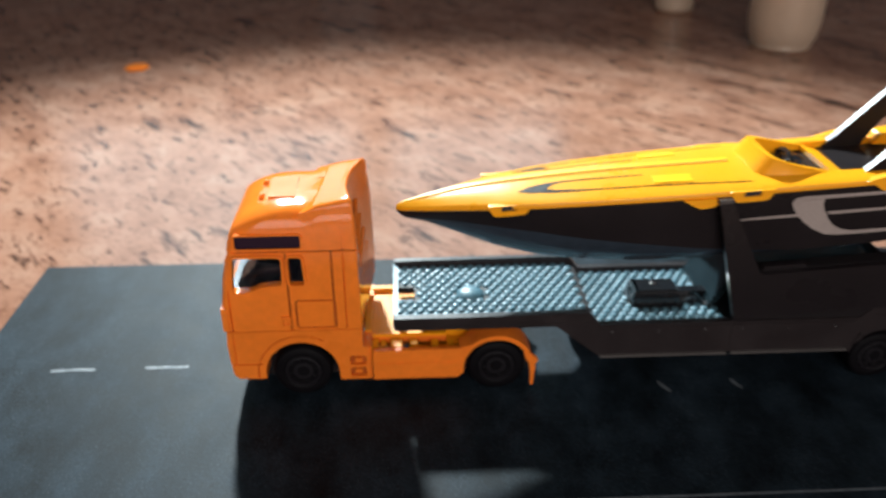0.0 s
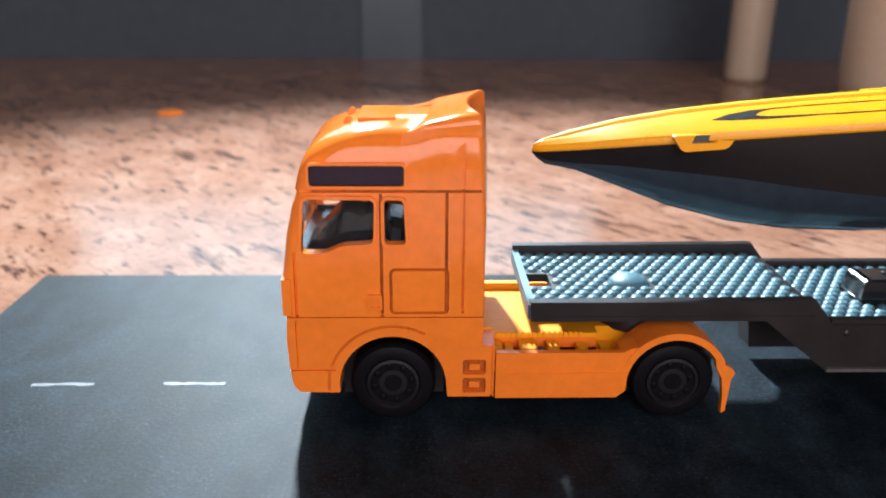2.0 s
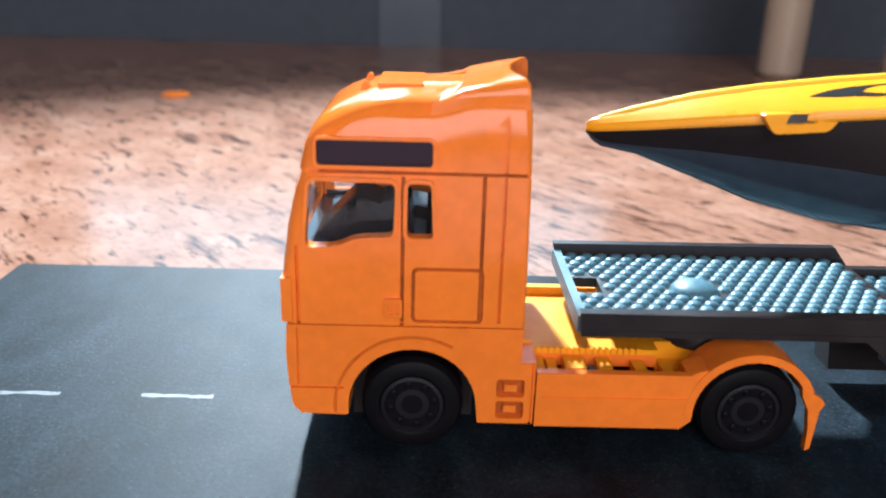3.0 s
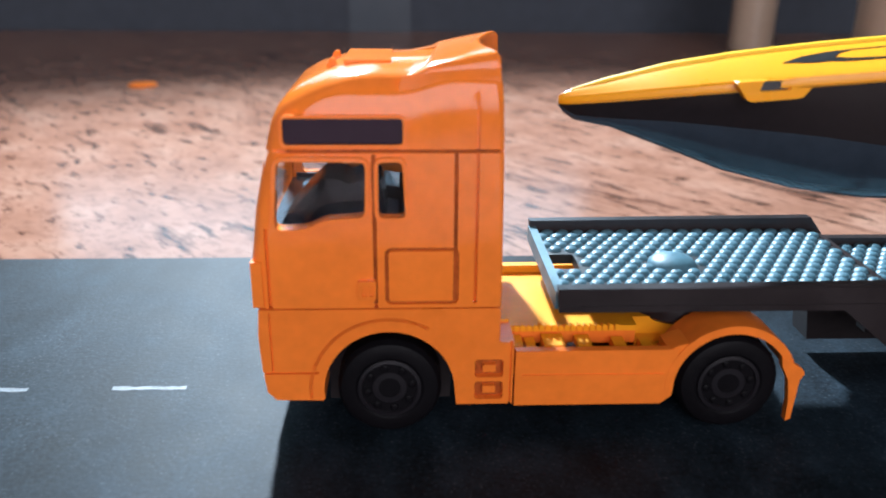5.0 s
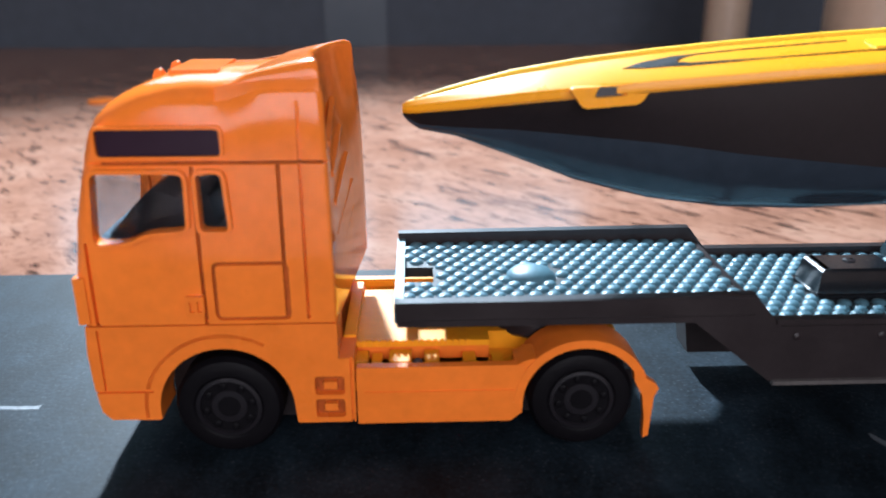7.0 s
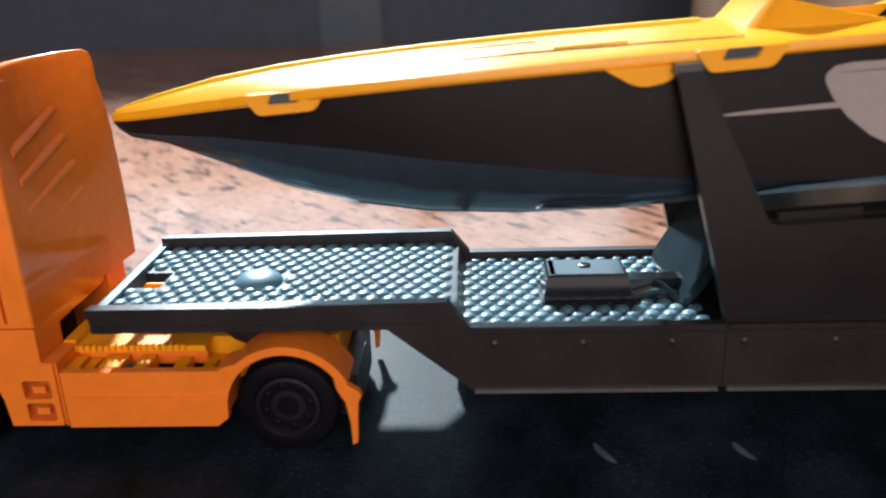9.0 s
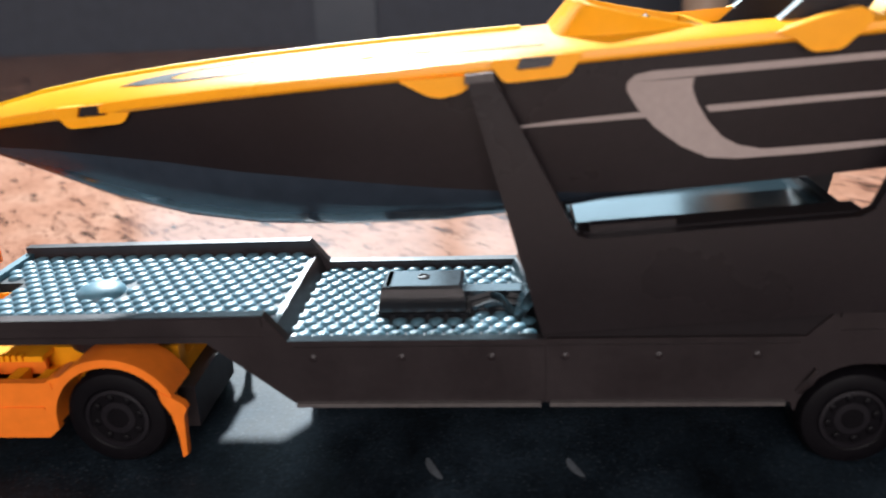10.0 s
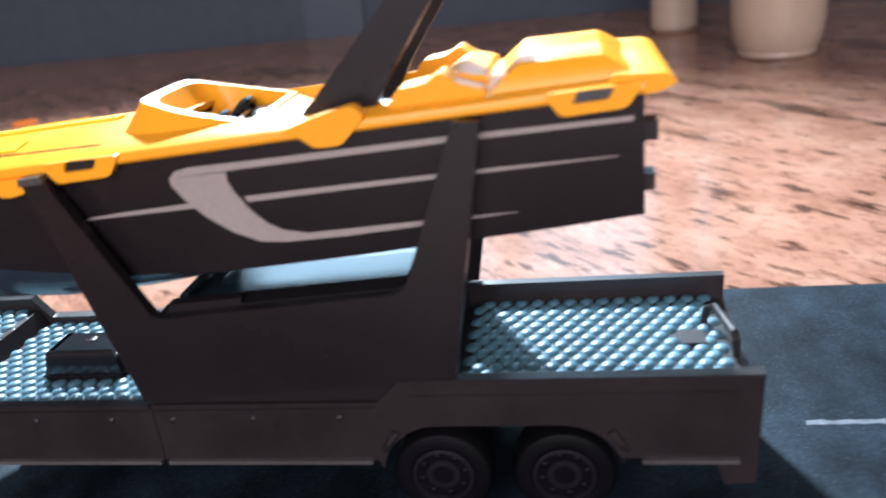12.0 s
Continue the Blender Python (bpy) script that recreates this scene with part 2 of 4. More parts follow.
def lathe_y(bm, profile, cx, cz, n=40):
    """A solid of turning about a line along y: profile rows are radius and y."""
    return rings(bm, [[(cx + r * math.cos(2 * math.pi * i / n), y, cz + r * math.sin(2 * math.pi * i / n)) for i in range(n)] for r, y in profile])


def lathe_z(bm, profile, cx, cy, n=48):
    return rings(bm, [[(cx + r * math.cos(2 * math.pi * i / n), cy + r * math.sin(2 * math.pi * i / n), z) for i in range(n)] for r, z in profile])


def tube(bm, pts, r, n=10):
    """A round bar along points."""
    loops = []
    pts = [Vector(p) for p in pts]
    for i, p in enumerate(pts):
        d = (pts[min(i + 1, len(pts) - 1)] - pts[max(i - 1, 0)]).normalized()
        side = d.cross(Vector((0.13, 0.21, 0.97))).normalized()
        up = side.cross(d)
        loops.append([p + r * (math.cos(2 * math.pi * k / n) * side + math.sin(2 * math.pi * k / n) * up) for k in range(n)])
    return rings(bm, loops)


def round_poly(poly, r, seg=4):
    """The outline with rounded corners."""
    out, n = [], len(poly)
    for i in range(n):
        p, a, c = Vector(poly[i]), Vector(poly[i - 1]), Vector(poly[(i + 1) % n])
        da, dc = a - p, c - p
        k = min(r, da.length * 0.45, dc.length * 0.45)
        s, e = p + da.normalized() * k, p + dc.normalized() * k
        for j in range(seg + 1):
            t = j / seg
            out.append(tuple((1 - t) ** 2 * s + 2 * t * (1 - t) * p + t * t * e))
    return out


def rect(x0, x1, z0, z1):
    return [(x0, z0), (x1, z0), (x1, z1), (x0, z1)]


def rim_band(bm, poly, width, y0, y1):
    """A raised border along an outline: the outline moved outwards, less the outline."""
    n = len(poly)
    area = sum(poly[i][0] * poly[(i + 1) % n][1] - poly[(i + 1) % n][0] * poly[i][1] for i in range(n))
    sgn = 1 if area > 0 else -1
    outer = []
    for i in range(n):
        t = (Vector(poly[(i + 1) % n]) - Vector(poly[i - 1])).normalized()
        outer.append(Vector(poly[i]) + Vector((t.y, -t.x)) * width * sgn)
    loops = [[(p[0], y1, p[1]) for p in poly], [(p[0], y0, p[1]) for p in poly], [(p[0], y0, p[1]) for p in outer], [(p[0], y1, p[1]) for p in outer]]
    loops.append(loops[0])
    return rings(bm, loops, False, False)


def carve(bm, tool):
    """bm less tool, both closed solids."""
    obs = []
    for x in (bm, tool):
        bmesh.ops.recalc_face_normals(x, faces=x.faces)
        me = bpy.data.meshes.new("solid")
        x.to_mesh(me)
        x.free()
        obs.append(new("solid", me))
    mod = obs[0].modifiers.new("cut", "BOOLEAN")
    mod.operation, mod.solver, mod.object, mod.use_self = "DIFFERENCE", "EXACT", obs[1], True
    bpy.context.view_layer.update()
    got = bpy.data.meshes.new_from_object(obs[0].evaluated_get(bpy.context.evaluated_depsgraph_get()))
    out = bmesh.new()
    out.from_mesh(got)
    bpy.data.meshes.remove(got)
    for o in obs:
        me = o.data
        bpy.data.objects.remove(o)
        bpy.data.meshes.remove(me)
    return out


def B():
    return bmesh.new()


def lerp_at(table, x):
    """Values of a table of rows (x, a, b, ...) at x, on straight lines."""
    if x <= table[0][0]:
        return table[0][1:]
    for p, q in zip(table, table[1:]):
        if x <= q[0]:
            t = (x - p[0]) / (q[0] - p[0])
            return tuple(u + t * (v - u) for u, v in zip(p[1:], q[1:]))
    return table[-1][1:]


# ---- the room ----
TABLE_TOP = -2.6
FLOOR_Z = -760.0
part("floor", box(B(), -1900, 1900, -1700, 2100, FLOOR_Z - 60, FLOOR_Z, 0), FLOOR_MAT)
part("ceiling", box(B(), -1900, 1900, -1700, 2100, 1750, 1810, 0), PALE_WALL)
north = B()
box(north, -1900, -960, 2000, 2100, FLOOR_Z, 1750, 0)
box(north, 430, 1900, 2000, 2100, FLOOR_Z, 1750, 0)
box(north, -960, 430, 2000, 2100, FLOOR_Z, 490, 0)
box(north, -960, 430, 2000, 2100, 1510, 1750, 0)
box(north, -140, -60, 2000, 2100, 490, 1510, 0)
part("wall_north", north, NAVY_WALL)
part("wall_west", box(B(), -1900, -1800, -1700, 2000, FLOOR_Z, 1750, 0), PALE_WALL)
part("wall_east", box(B(), 1800, 1900, -1700, 2000, FLOOR_Z, 1750, 0), PALE_WALL)
south = B()
box(south, -1800, -600, -1700, -1600, FLOOR_Z, 1750, 0)
box(south, 800, 1800, -1700, -1600, FLOOR_Z, 1750, 0)
box(south, -600, 800, -1700, -1600, FLOOR_Z, 90, 0)
box(south, -600, 800, -1700, -1600, 1180, 1750, 0)
part("wall_south", south, PALE_WALL)
for name in ("floor", "ceiling", "wall_north", "wall_west", "wall_east", "wall_south"):
    tagged(bpy.data.objects[name], {"floor": "brown wooden floor of the dim room", "ceiling": "pale painted ceiling", "wall_north": "dark slate-blue painted wall in shade"}.get(name, "pale painted wall of the room"), name.split("_")[0], "", "structure")

# ---- the table ----
table = thing("table", (50, 0, FLOOR_Z), "polished salmon-pink granite table with dark mica streaks", "table")
top = B()
box(top, -640, 760, -620, 430, TABLE_TOP - 30, TABLE_TOP, 4, 3)
part("tabletop", top, GRANITE, table)
for x in (-560, 640):
    for y in (-540, 330):
        part("leg", box(B(), x, x + 60, y, y + 60, FLOOR_Z, TABLE_TOP - 30, 3), WOOD, table, "dark wooden leg")

backboard = thing("backboard", (60, 442, FLOOR_Z), "dark slate-blue upright board along the table's far edge", "board")
part("panel", box(B(), -1000, 1200, 432, 452, FLOOR_Z, 94, 2), NAVY_WALL, backboard)
part("top_trim", box(B(), -1000, 1200, 431, 456, 94, 100, 2), NAVY_WALL, backboard)

# ---- the road board ----
ROAD = -0.45
board = thing("road_board", (0, -10, TABLE_TOP), "charcoal display board printed as a road, scuffed, on the granite", "display board")
part("board", box(B(), -108, 190, -80, 42.5, TABLE_TOP, ROAD, 0.35), BOARD, board)
rng = random.Random(4)
for x0, y0 in ((-91.2, 0.0), (-72.0, 0.0), (118.0, 6.6), (137.5, 7.2)):
    d = B()
    n = 10
    up = [(x0 + 9.0 * i / n, y0 - 1.0 + rng.uniform(-0.25, 0.1)) for i in range(n + 1)]
    dn = [(x0 + 9.0 * i / n, y0 - 2.0 + rng.uniform(-0.1, 0.25)) for i in range(n + 1)]
    rings(d, [[(x, y, z) for (x, y) in up + dn[::-1]] for z in (ROAD - 0.02, ROAD + 0.035)])
    part("lane_dash", d, PRINT_AND_LIGHT, board, "worn white lane dash", smooth=False)
line = B()
box(line, -107, 189, -42.6, -42.1, ROAD - 0.02, ROAD + 0.03, 0)
part("edge_line", line, PRINT_AND_LIGHT, board, "thin worn edge line", smooth=False)
# two small patches of light beside the trailer, painted on as pale shapes
for x, y, ln, wd, turn in ((34.0, -12.8, 4.2, 0.9, -64), (48.9, -12.6, 3.6, 0.9, -66)):
    d = B()
    c, s = math.cos(radians(turn)), math.sin(radians(turn))
    pts = []
    for i in range(14):
        a = 2 * math.pi * i / 14
        u, v = ln / 2 * math.cos(a), wd / 2 * math.sin(a) + 0.25 * math.cos(a) ** 2
        pts.append((x + u * c - v * s, y + u * s + v * c))
    rings(d, [[(px, py, z) for px, py in pts] for z in (ROAD - 0.02, ROAD + 0.03)])
    part("light_patch", d, PRINT_AND_LIGHT, board, "pale curved patch of painted light", smooth=False)

# ---- things farther off ----
CY = -0.7
bit = thing("orange_scrap", (-138, 231, TABLE_TOP), "small flat orange plastic scrap lying on the granite", "scrap")
sc = B()
lathe_z(sc, [(5.2, TABLE_TOP), (5.6, TABLE_TOP + 0.5), (4.8, TABLE_TOP + 1.1), (1.0, TABLE_TOP + 1.2)], -138, 231, 14)
part("scrap", sc, ORANGE, bit)
cup = thing("cup", (171, 256, TABLE_TOP), "tall cream cup with a rounded foot on the granite", "cup")
cu = B()
lathe_z(cu, [(14.2, TABLE_TOP + 2.0), (16.2, TABLE_TOP + 5.5), (17.2, TABLE_TOP + 13), (17.6, 60), (18.2, 118), (17.0, 118), (16.6, 60), (15.4, 12), (3, 9)], 171, 256)
part("body", cu, CREAM, cup)
part("foot_ring", lathe_z(B(), [(11.5, TABLE_TOP), (13.4, TABLE_TOP), (14.6, TABLE_TOP + 1.0), (14.4, TABLE_TOP + 2.6), (11.5, TABLE_TOP + 2.6)], 171, 256), CREAM, cup)
part("rim", lathe_z(B(), [(17.0, 117.4), (18.2, 117.4), (18.5, 118.4), (17.8, 119.3), (16.9, 118.4)], 171, 256), CREAM, cup)
bot = thing("bottle", (142, 338, TABLE_TOP), "slim cream bottle standing near the table's far edge", "bottle")
bo = B()
lathe_z(bo, [(9, TABLE_TOP), (11, TABLE_TOP + 2), (11, 120), (12, 150), (6, 165), (6, 190), (4, 190)], 142, 338)
part("body", bo, CREAM, bot)
# thin strip added to give the bluish streak of light on the backboard
post = thing("glow_strip", (-53, 430, TABLE_TOP), "bluish upright strip added for the pale glow on the dark backboard", "strip")
part("strip", box(B(), -72, -34, 429, 432, TABLE_TOP, 92, 1), PALE_BLUE, post)

# ---- the toy tractor ----
truck = thing("toy_truck", (-22, CY, 0), "orange die-cast toy tractor truck with a sleeper cab", "toy truck")


def scoop(z, y):
    """How far the back wall is hollowed out towards the roof."""
    t = min(1, max(0, (z - 25.0) / 13.0))
    return 2.0 * t * t * (3 - 2 * t) * max(0, 1 - (y / 9.8) ** 2)


def cab_ring(z, xf, xr, hw, r, rise):
    pts = []
    for cx, cy, a0 in ((xr - r * 0.2, hw - r * 0.2, 0), (xf + r, hw - r, 90), (xf + r, -(hw - r), 180), (xr - r * 0.2, -(hw - r * 0.2), 270)):
        rr = r * 0.2 if a0 in (0, 270) else r
        for k in range(7):
            a = radians(a0 + 15 * k)
            pts.append((cx + rr * math.cos(a), cy + rr * math.sin(a)))
    # points along the long sides keep the shape smooth where the roof climbs
    out = []
    for i, p in enumerate(pts):
        out.append(p)
        q = pts[(i + 1) % len(pts)]
        if abs(q[0] - p[0]) > 6 or i == len(pts) - 1:
            out += [(p[0] + (q[0] - p[0]) * k / 12, p[1] + (q[1] - p[1]) * k / 12) for k in range(1, 12)]
    res = []
    for x, y in out:
        t = min(1, max(0, (x + 36.0) / 4.5))
        lift = t * t * (3 - 2 * t)
        back = max(0, min(1, (x + 30.0) / 4.0)) * 2.0 * (y + 11.6) / 23.2
        hollow = scoop(z, y) * max(0, min(1, (x + 29.0) / 2.0))
        res.append((x + back - hollow, CY + y, z + rise * lift))
    return res


cab = B()
rings(cab, [cab_ring(*r) for r in (
    (15.15, -51.7, -25.8, 11.55, 1.5, 0), (20, -51.8, -25.8, 11.6, 1.6, 0), (26, -51.0, -25.9, 11.5, 1.8, 0), (31.5, -49.8, -26.0, 11.3, 2.2, 0),
    (34.3, -49.2, -26.1, 11.1, 2.8, 0.2), (36.0, -48.4, -26.2, 10.9, 3.2, 0.7), (37.1, -47.4, -26.3, 10.6, 3.8, 1.1), (38.0, -46.0, -26.4, 10.15, 4.0, 1.2),
    (38.7, -44.4, -26.4, 9.5, 4.2, 0.9), (39.2, -43.0, -26.5, 8.5, 4.4, 0.7), (39.5, -41.6, -26.7, 6.6, 3.6, 0.6), (39.65, -40.4, -26.9, 3.6, 2.2, 0.6))])
SIDE_WIN = round_poly([(-48.4, 31.1), (-39.7, 31.0), (-39.9, 25.3), (-43.8, 25.1), (-45.9, 24.1), (-49.0, 24.0)], 0.8)
QUARTER_WIN = round_poly([(-38.5, 31.0), (-36.1, 31.0), (-35.8, 25.2), (-38.5, 25.2)], 0.6)
ROOF_WIN = round_poly(rect(-47.7, -36.0, 32.6, 35.2), 0.45)
HATCH = round_poly(rect(-37.6, -30.7, 15.9, 21.5), 0.4)
tool = B()
box(tool, -50.0, -27.5, CY - 10.3, CY + 10.3, 16.5, 31.8, 0)
cab = carve(cab, tool)
tool = B()
for poly in (SIDE_WIN, QUARTER_WIN):
    prism(tool, poly, CY - 14, CY + 14, 0)
wind = round_poly([(-9.6, 21.5), (9.6, 21.5), (9.2, 31.4), (-9.2, 31.4)], 1.2)
rings(tool, [[(x, CY + y, z) for y, z in wind] for x in (-54, -48.6)])
cab = carve(cab, tool)
tool = B()
near, far = CY - 11.75, CY + 11.75
for y0, y1 in ((CY - 14, CY - 10.75), (CY + 10.75, CY + 14)):
    prism(tool, ROOF_WIN, y0, y1, 0)
cab = carve(cab, tool)
# panel joints on both sides and the ribs of the back wall
tool = B()
for s in (-1, 1):
    for x0, x1, z0, z1 in ((-39.15, -38.75, 15.0, 31.6), (-51, -25, 31.75, 32.1), (-30.9, -30.5, 15.6, 31.8), (-28.75, -28.4, 15.6, 41), (-50.15, -49.75, 14, 24)):
        hw = 10.85 if z1 < 33 else 10.7
        if z0 > 31:
            hw = 10.7
        y = CY + s * hw
        box(tool, x0, x1, min(y, y + s * 2), max(y, y + s * 2), z0, z1, 0)
    y0, y1 = CY + s * 10.9, CY + s * 12.5
    rim_band(tool, HATCH, 0.38, min(y0, y1), max(y0, y1))
cab = carve(cab, tool)
part("cab_body", cab, ORANGE, truck, sharp=40)
for s in (-1, 1):
    for x0, x1, z0, z1, a, c in ((-39.13, -38.77, 15.4, 31.6, 10.75, 11.05), (-47.5, -26.4, 31.78, 32.07, 10.55, 10.95), (-30.88, -30.52, 15.8, 31.7, 10.75, 11.02), (-50.13, -49.77, 15.6, 23.0, 10.3, 10.6)):
        part("panel_joint", box(B(), x0, x1, *sorted((CY + s * a, CY + s * c)), z0, z1, 0), JOINT, truck, "brown grime in the panel joint")
    part("panel_joint", rim_band(B(), HATCH, 0.36, *sorted((CY + s * 10.8, CY + s * 11.15))), JOINT, truck, "brown grime in the panel joint")
for s in (-1, 1):
    y = CY + s * 11.5
    yo = CY + s * 11.78
    a, c = min(y, yo), max(y, yo)
    part("window_frame", rim_band(B(), SIDE_WIN, 0.42, a - 0.25, c), ORANGE, truck)
    part("window_frame", rim_band(B(), QUARTER_WIN, 0.42, a - 0.2, c), ORANGE, truck)
    part("window_frame", rim_band(B(), ROOF_WIN, 0.32, CY + s * 11.2 - 0.25, CY + s * 11.2 + 0.25), ORANGE, truck)
    part("roof_panel", prism(B(), ROOF_WIN, min(CY + s * 10.6, CY + s * 10.95), max(CY + s * 10.6, CY + s * 10.95), 0), PANEL_DARK, truck, "dark tinted upper panel")
    part("side_window", prism(B(), SIDE_WIN, CY + s * 11.0 - 0.15, CY + s * 11.0 + 0.15, 0), GLASS, truck, "clear plastic side window").visible_shadow = False
    part("side_window", prism(B(), QUARTER_WIN, CY + s * 11.0 - 0.15, CY + s * 11.0 + 0.15, 0), GLASS, truck, "clear plastic quarter window").visible_shadow = False
    hd = B()
    y0, y1 = CY + s * 11.4, CY + s * 12.15
    prism(hd, round_poly(rect(-40.8, -38.9, 16.3, 18.4), 0.3), min(y0, y1), max(y0, y1), 0.1)
    tool = B()
    y2 = CY + s * 12.5
    box(tool, -40.4, -39.9, min(y2, CY + s * 11.8), max(y2, CY + s * 11.8), 16.7, 17.9, 0)
    box(tool, -39.6, -39.2, min(y2, CY + s * 11.8), max(y2, CY + s * 11.8), 16.7, 17.9, 0)
    part("door_handle", carve(hd, tool), ORANGE, truck)
    ear = B()
    box(ear, -51.75, -50.6, min(CY + s * 9.6, CY + s * 11.75), max(CY + s * 9.6, CY + s * 11.75), 15.4, 20.4, 0.4)
    part("corner_deflector", ear, ORANGE, truck)
ws = B()
rings(ws, [[(-50.9 + (z - 21.5) * 0.17 + dx, CY + y, z) for y, z in wind] for dx in (0, 0.3)])
part("windscreen", ws, GLASS, truck, "clear plastic windscreen").visible_shadow = False
lining = B()
box(lining, -29.0, -27.4, CY - 10.4, CY + 10.4, 16.3, 32.0, 0)
box(lining, -49.0, -27.4, CY - 10.4, CY + 10.4, 31.3, 32.0, 0)
box(lining, -50.2, -27.4, CY - 10.4, CY + 10.4, 16.2, 17.2, 0)
for y in (-10.4, 10.0):
    box(lining, -49.6, -29.0, CY + y, CY + y + 0.4, 17.0, 23.9, 0)
    box(lining, -35.7, -29.0, CY + y, CY + y + 0.4, 23.9, 31.3, 0)
part("lining", lining, BLACK, truck, "black cab lining")
inside = B()
box(inside, -50.0, -46.0, CY - 10, CY + 10, 16.6, 23.4, 0.8)
part("dashboard", inside, GLOSS_BLACK, truck, "black moulded dashboard")
for y in (-5.6, 5.6):
    st = B()
    prism(st, [(-44.5, 17), (-37.5, 17), (-36.6, 24.2), (-38.4, 24.6), (-40.2, 21.0), (-44.5, 20.4)], CY + y - 3.2, CY + y + 3.2, 0.6)
    part("seat", st, BLACK, truck, "black moulded seat")
core = B()
prism(core, round_poly([(-48.8, 17), (-48.8, 23.9), (-47.4, 25.2), (-45.6, 27.2), (-44.4, 28.4), (-42.8, 28.3), (-41.6, 27.6), (-39.8, 28.6), (-38.4, 28.0), (-36.5, 17)], 0.8), CY - 8.2, CY - 1.5, 0.5)
part("interior_block", core, GLOSS_BLACK, truck, "black moulded interior")
wh = B()
tube(wh, [(-45.2 + 1.0 * math.sin(a), CY - 9.0 + 1.4 * math.cos(a), 26.0 + 2.0 * math.sin(a)) for a in [2 * math.pi * i / 20 for i in range(21)]], 0.3, 6)
part("steering_wheel", wh, GLOSS_BLACK, truck, "black steering wheel")
bunk = B()
prism(bunk, [(-36, 17), (-28, 17), (-28, 27.5), (-33, 27.5), (-36, 24)], CY - 9.8, CY + 9.8, 0.5)
part("bunk", bunk, BLACK, truck, "black moulded bunk")
# roof lamps and the ribbed back wall
for x, y in ((-43.4, -3.2), (-43.4, 3.2), (-38.4, -2.8), (-38.4, 2.8)):
    rl = B()
    prism(rl, round_poly([(x - 0.6, 38.9), (x + 0.6, 38.9), (x + 0.35, 39.85), (x - 0.2, 39.85)], 0.3), CY + y - 0.5, CY + y + 0.5, 0.15)
    part("roof_lamp", rl, ORANGE, truck)
hatch = B()
box(hatch, -42.0, -37.2, CY - 4.6, CY + 4.6, 39.3, 39.85, 0.25)
part("roof_hatch", hatch, ORANGE, truck)
wing = B()
WING = round_poly([(-36.6, 36.9), (-36.3, 39.4), (-33.6, 40.9), (-30.0, 41.7), (-26.9, 42.2), (-26.6, 41.8), (-26.55, 39.3), (-26.55, 36.9)], 0.35)
rings(wing, [[(x + 1.0 + 0.086 * y - (scoop(40, y) if x > -29.5 else 0), CY + y, (39.2 + (z - 39.9) * h) if z > 38 else z) for x, z in WING] for y, h in ((-10.35, 0.35), (-10.2, 0.68), (-9.8, 0.88), (-9.2, 0.97), (-8.2, 1.0), (-5.4, 1.0), (-2.7, 1.0), (0.0, 1.0), (2.7, 1.0), (5.4, 1.0), (8.2, 1.0), (9.2, 0.97), (9.8, 0.88), (10.2, 0.68), (10.35, 0.35))])
part("roof_wing", wing, ORANGE, truck, sharp=40)
for k in range(6):
    rb = B()
    z = 17.0 + 3.1 * k
    loops = []
    for y in (-8.0, 2.5):
        up = 0.26 * (y + 8)
        x = -26.05 + 2.0 * (y + 11.6) / 23.2 - scoop(z + up, y)
        loops.append([(x - 0.3, CY + y, z + up), (x - 0.3, CY + y, z + 0.9 + up), (x + 0.22, CY + y, z + 0.65 + up), (x + 0.22, CY + y, z + 0.25 + up)])
    rings(rb, loops)
    part("back_rib", rb, ORANGE, truck)

# lower body: bumper and front wings, steps, skirts, rear wings
FW, RW, WR = (-37.7, 5.25), (0.1, 5.25), 5.7


def arc(cx, cz, r, a0, a1, n=18):
    return [(cx + r * math.cos(radians(a0 + (a1 - a0) * i / n)), cz + r * math.sin(radians(a0 + (a1 - a0) * i / n))) for i in range(n + 1)]


low = B()
outline = [(-51.3, 15.0), (-51.5, 12.0), (-51.3, 8.0), (-50.9, 5.2), (-50.0, 4.2), (-45.0, 4.1)]
outline += arc(FW[0], FW[1], 7.1, 188, 8, 22)
outline += [(-30.4, 3.4), (-24.2, 3.4), (-24.2, 11.0), (-25.8, 11.0), (-25.8, 15.0)]
for y0, y1 in ((CY - 11.6, CY - 6.4), (CY + 6.4, CY + 11.6)):
    prism(low, outline, y0, y1, 0.28, 2)
tool = B()
for s in (-1, 1):
    y0, y1 = sorted((CY + s * 11.2, CY + s * 13))
    rim_band(tool, arc(FW[0], FW[1], 8.6, 60, 186, 14) + arc(FW[0], FW[1], 8.5, 186, 60, 14), 0.12, y0, y1)
    box(tool, -53, -45.3, y0, y1, 7.35, 7.62, 0)
    box(tool, -50.3, -50.05, y0, y1, 7.6, 14.6, 0)
    box(tool, -24.65, -24.4, y0, y1, 3.0, 11.5, 0)
    for z in (4.0, 6.7):
        prism(tool, round_poly(rect(-28.4, -25.3, z, z + 2.2), 0.4), *sorted((CY + s * 10.6, CY + s * 13)), 0)
part("front_wing", carve(low, tool), SATIN_ORANGE, truck, sharp=35)
mid = B()
prism(mid, [(-51.4, 15.0), (-51.8, 10.0), (-51.0, 4.2), (-46, 4.2), (-44, 12.5), (-31, 13.2), (-26.2, 13.2), (-26.2, 15.0)], CY - 6.5, CY + 6.5, 0.2)
part("front_bumper", mid, ORANGE, truck)
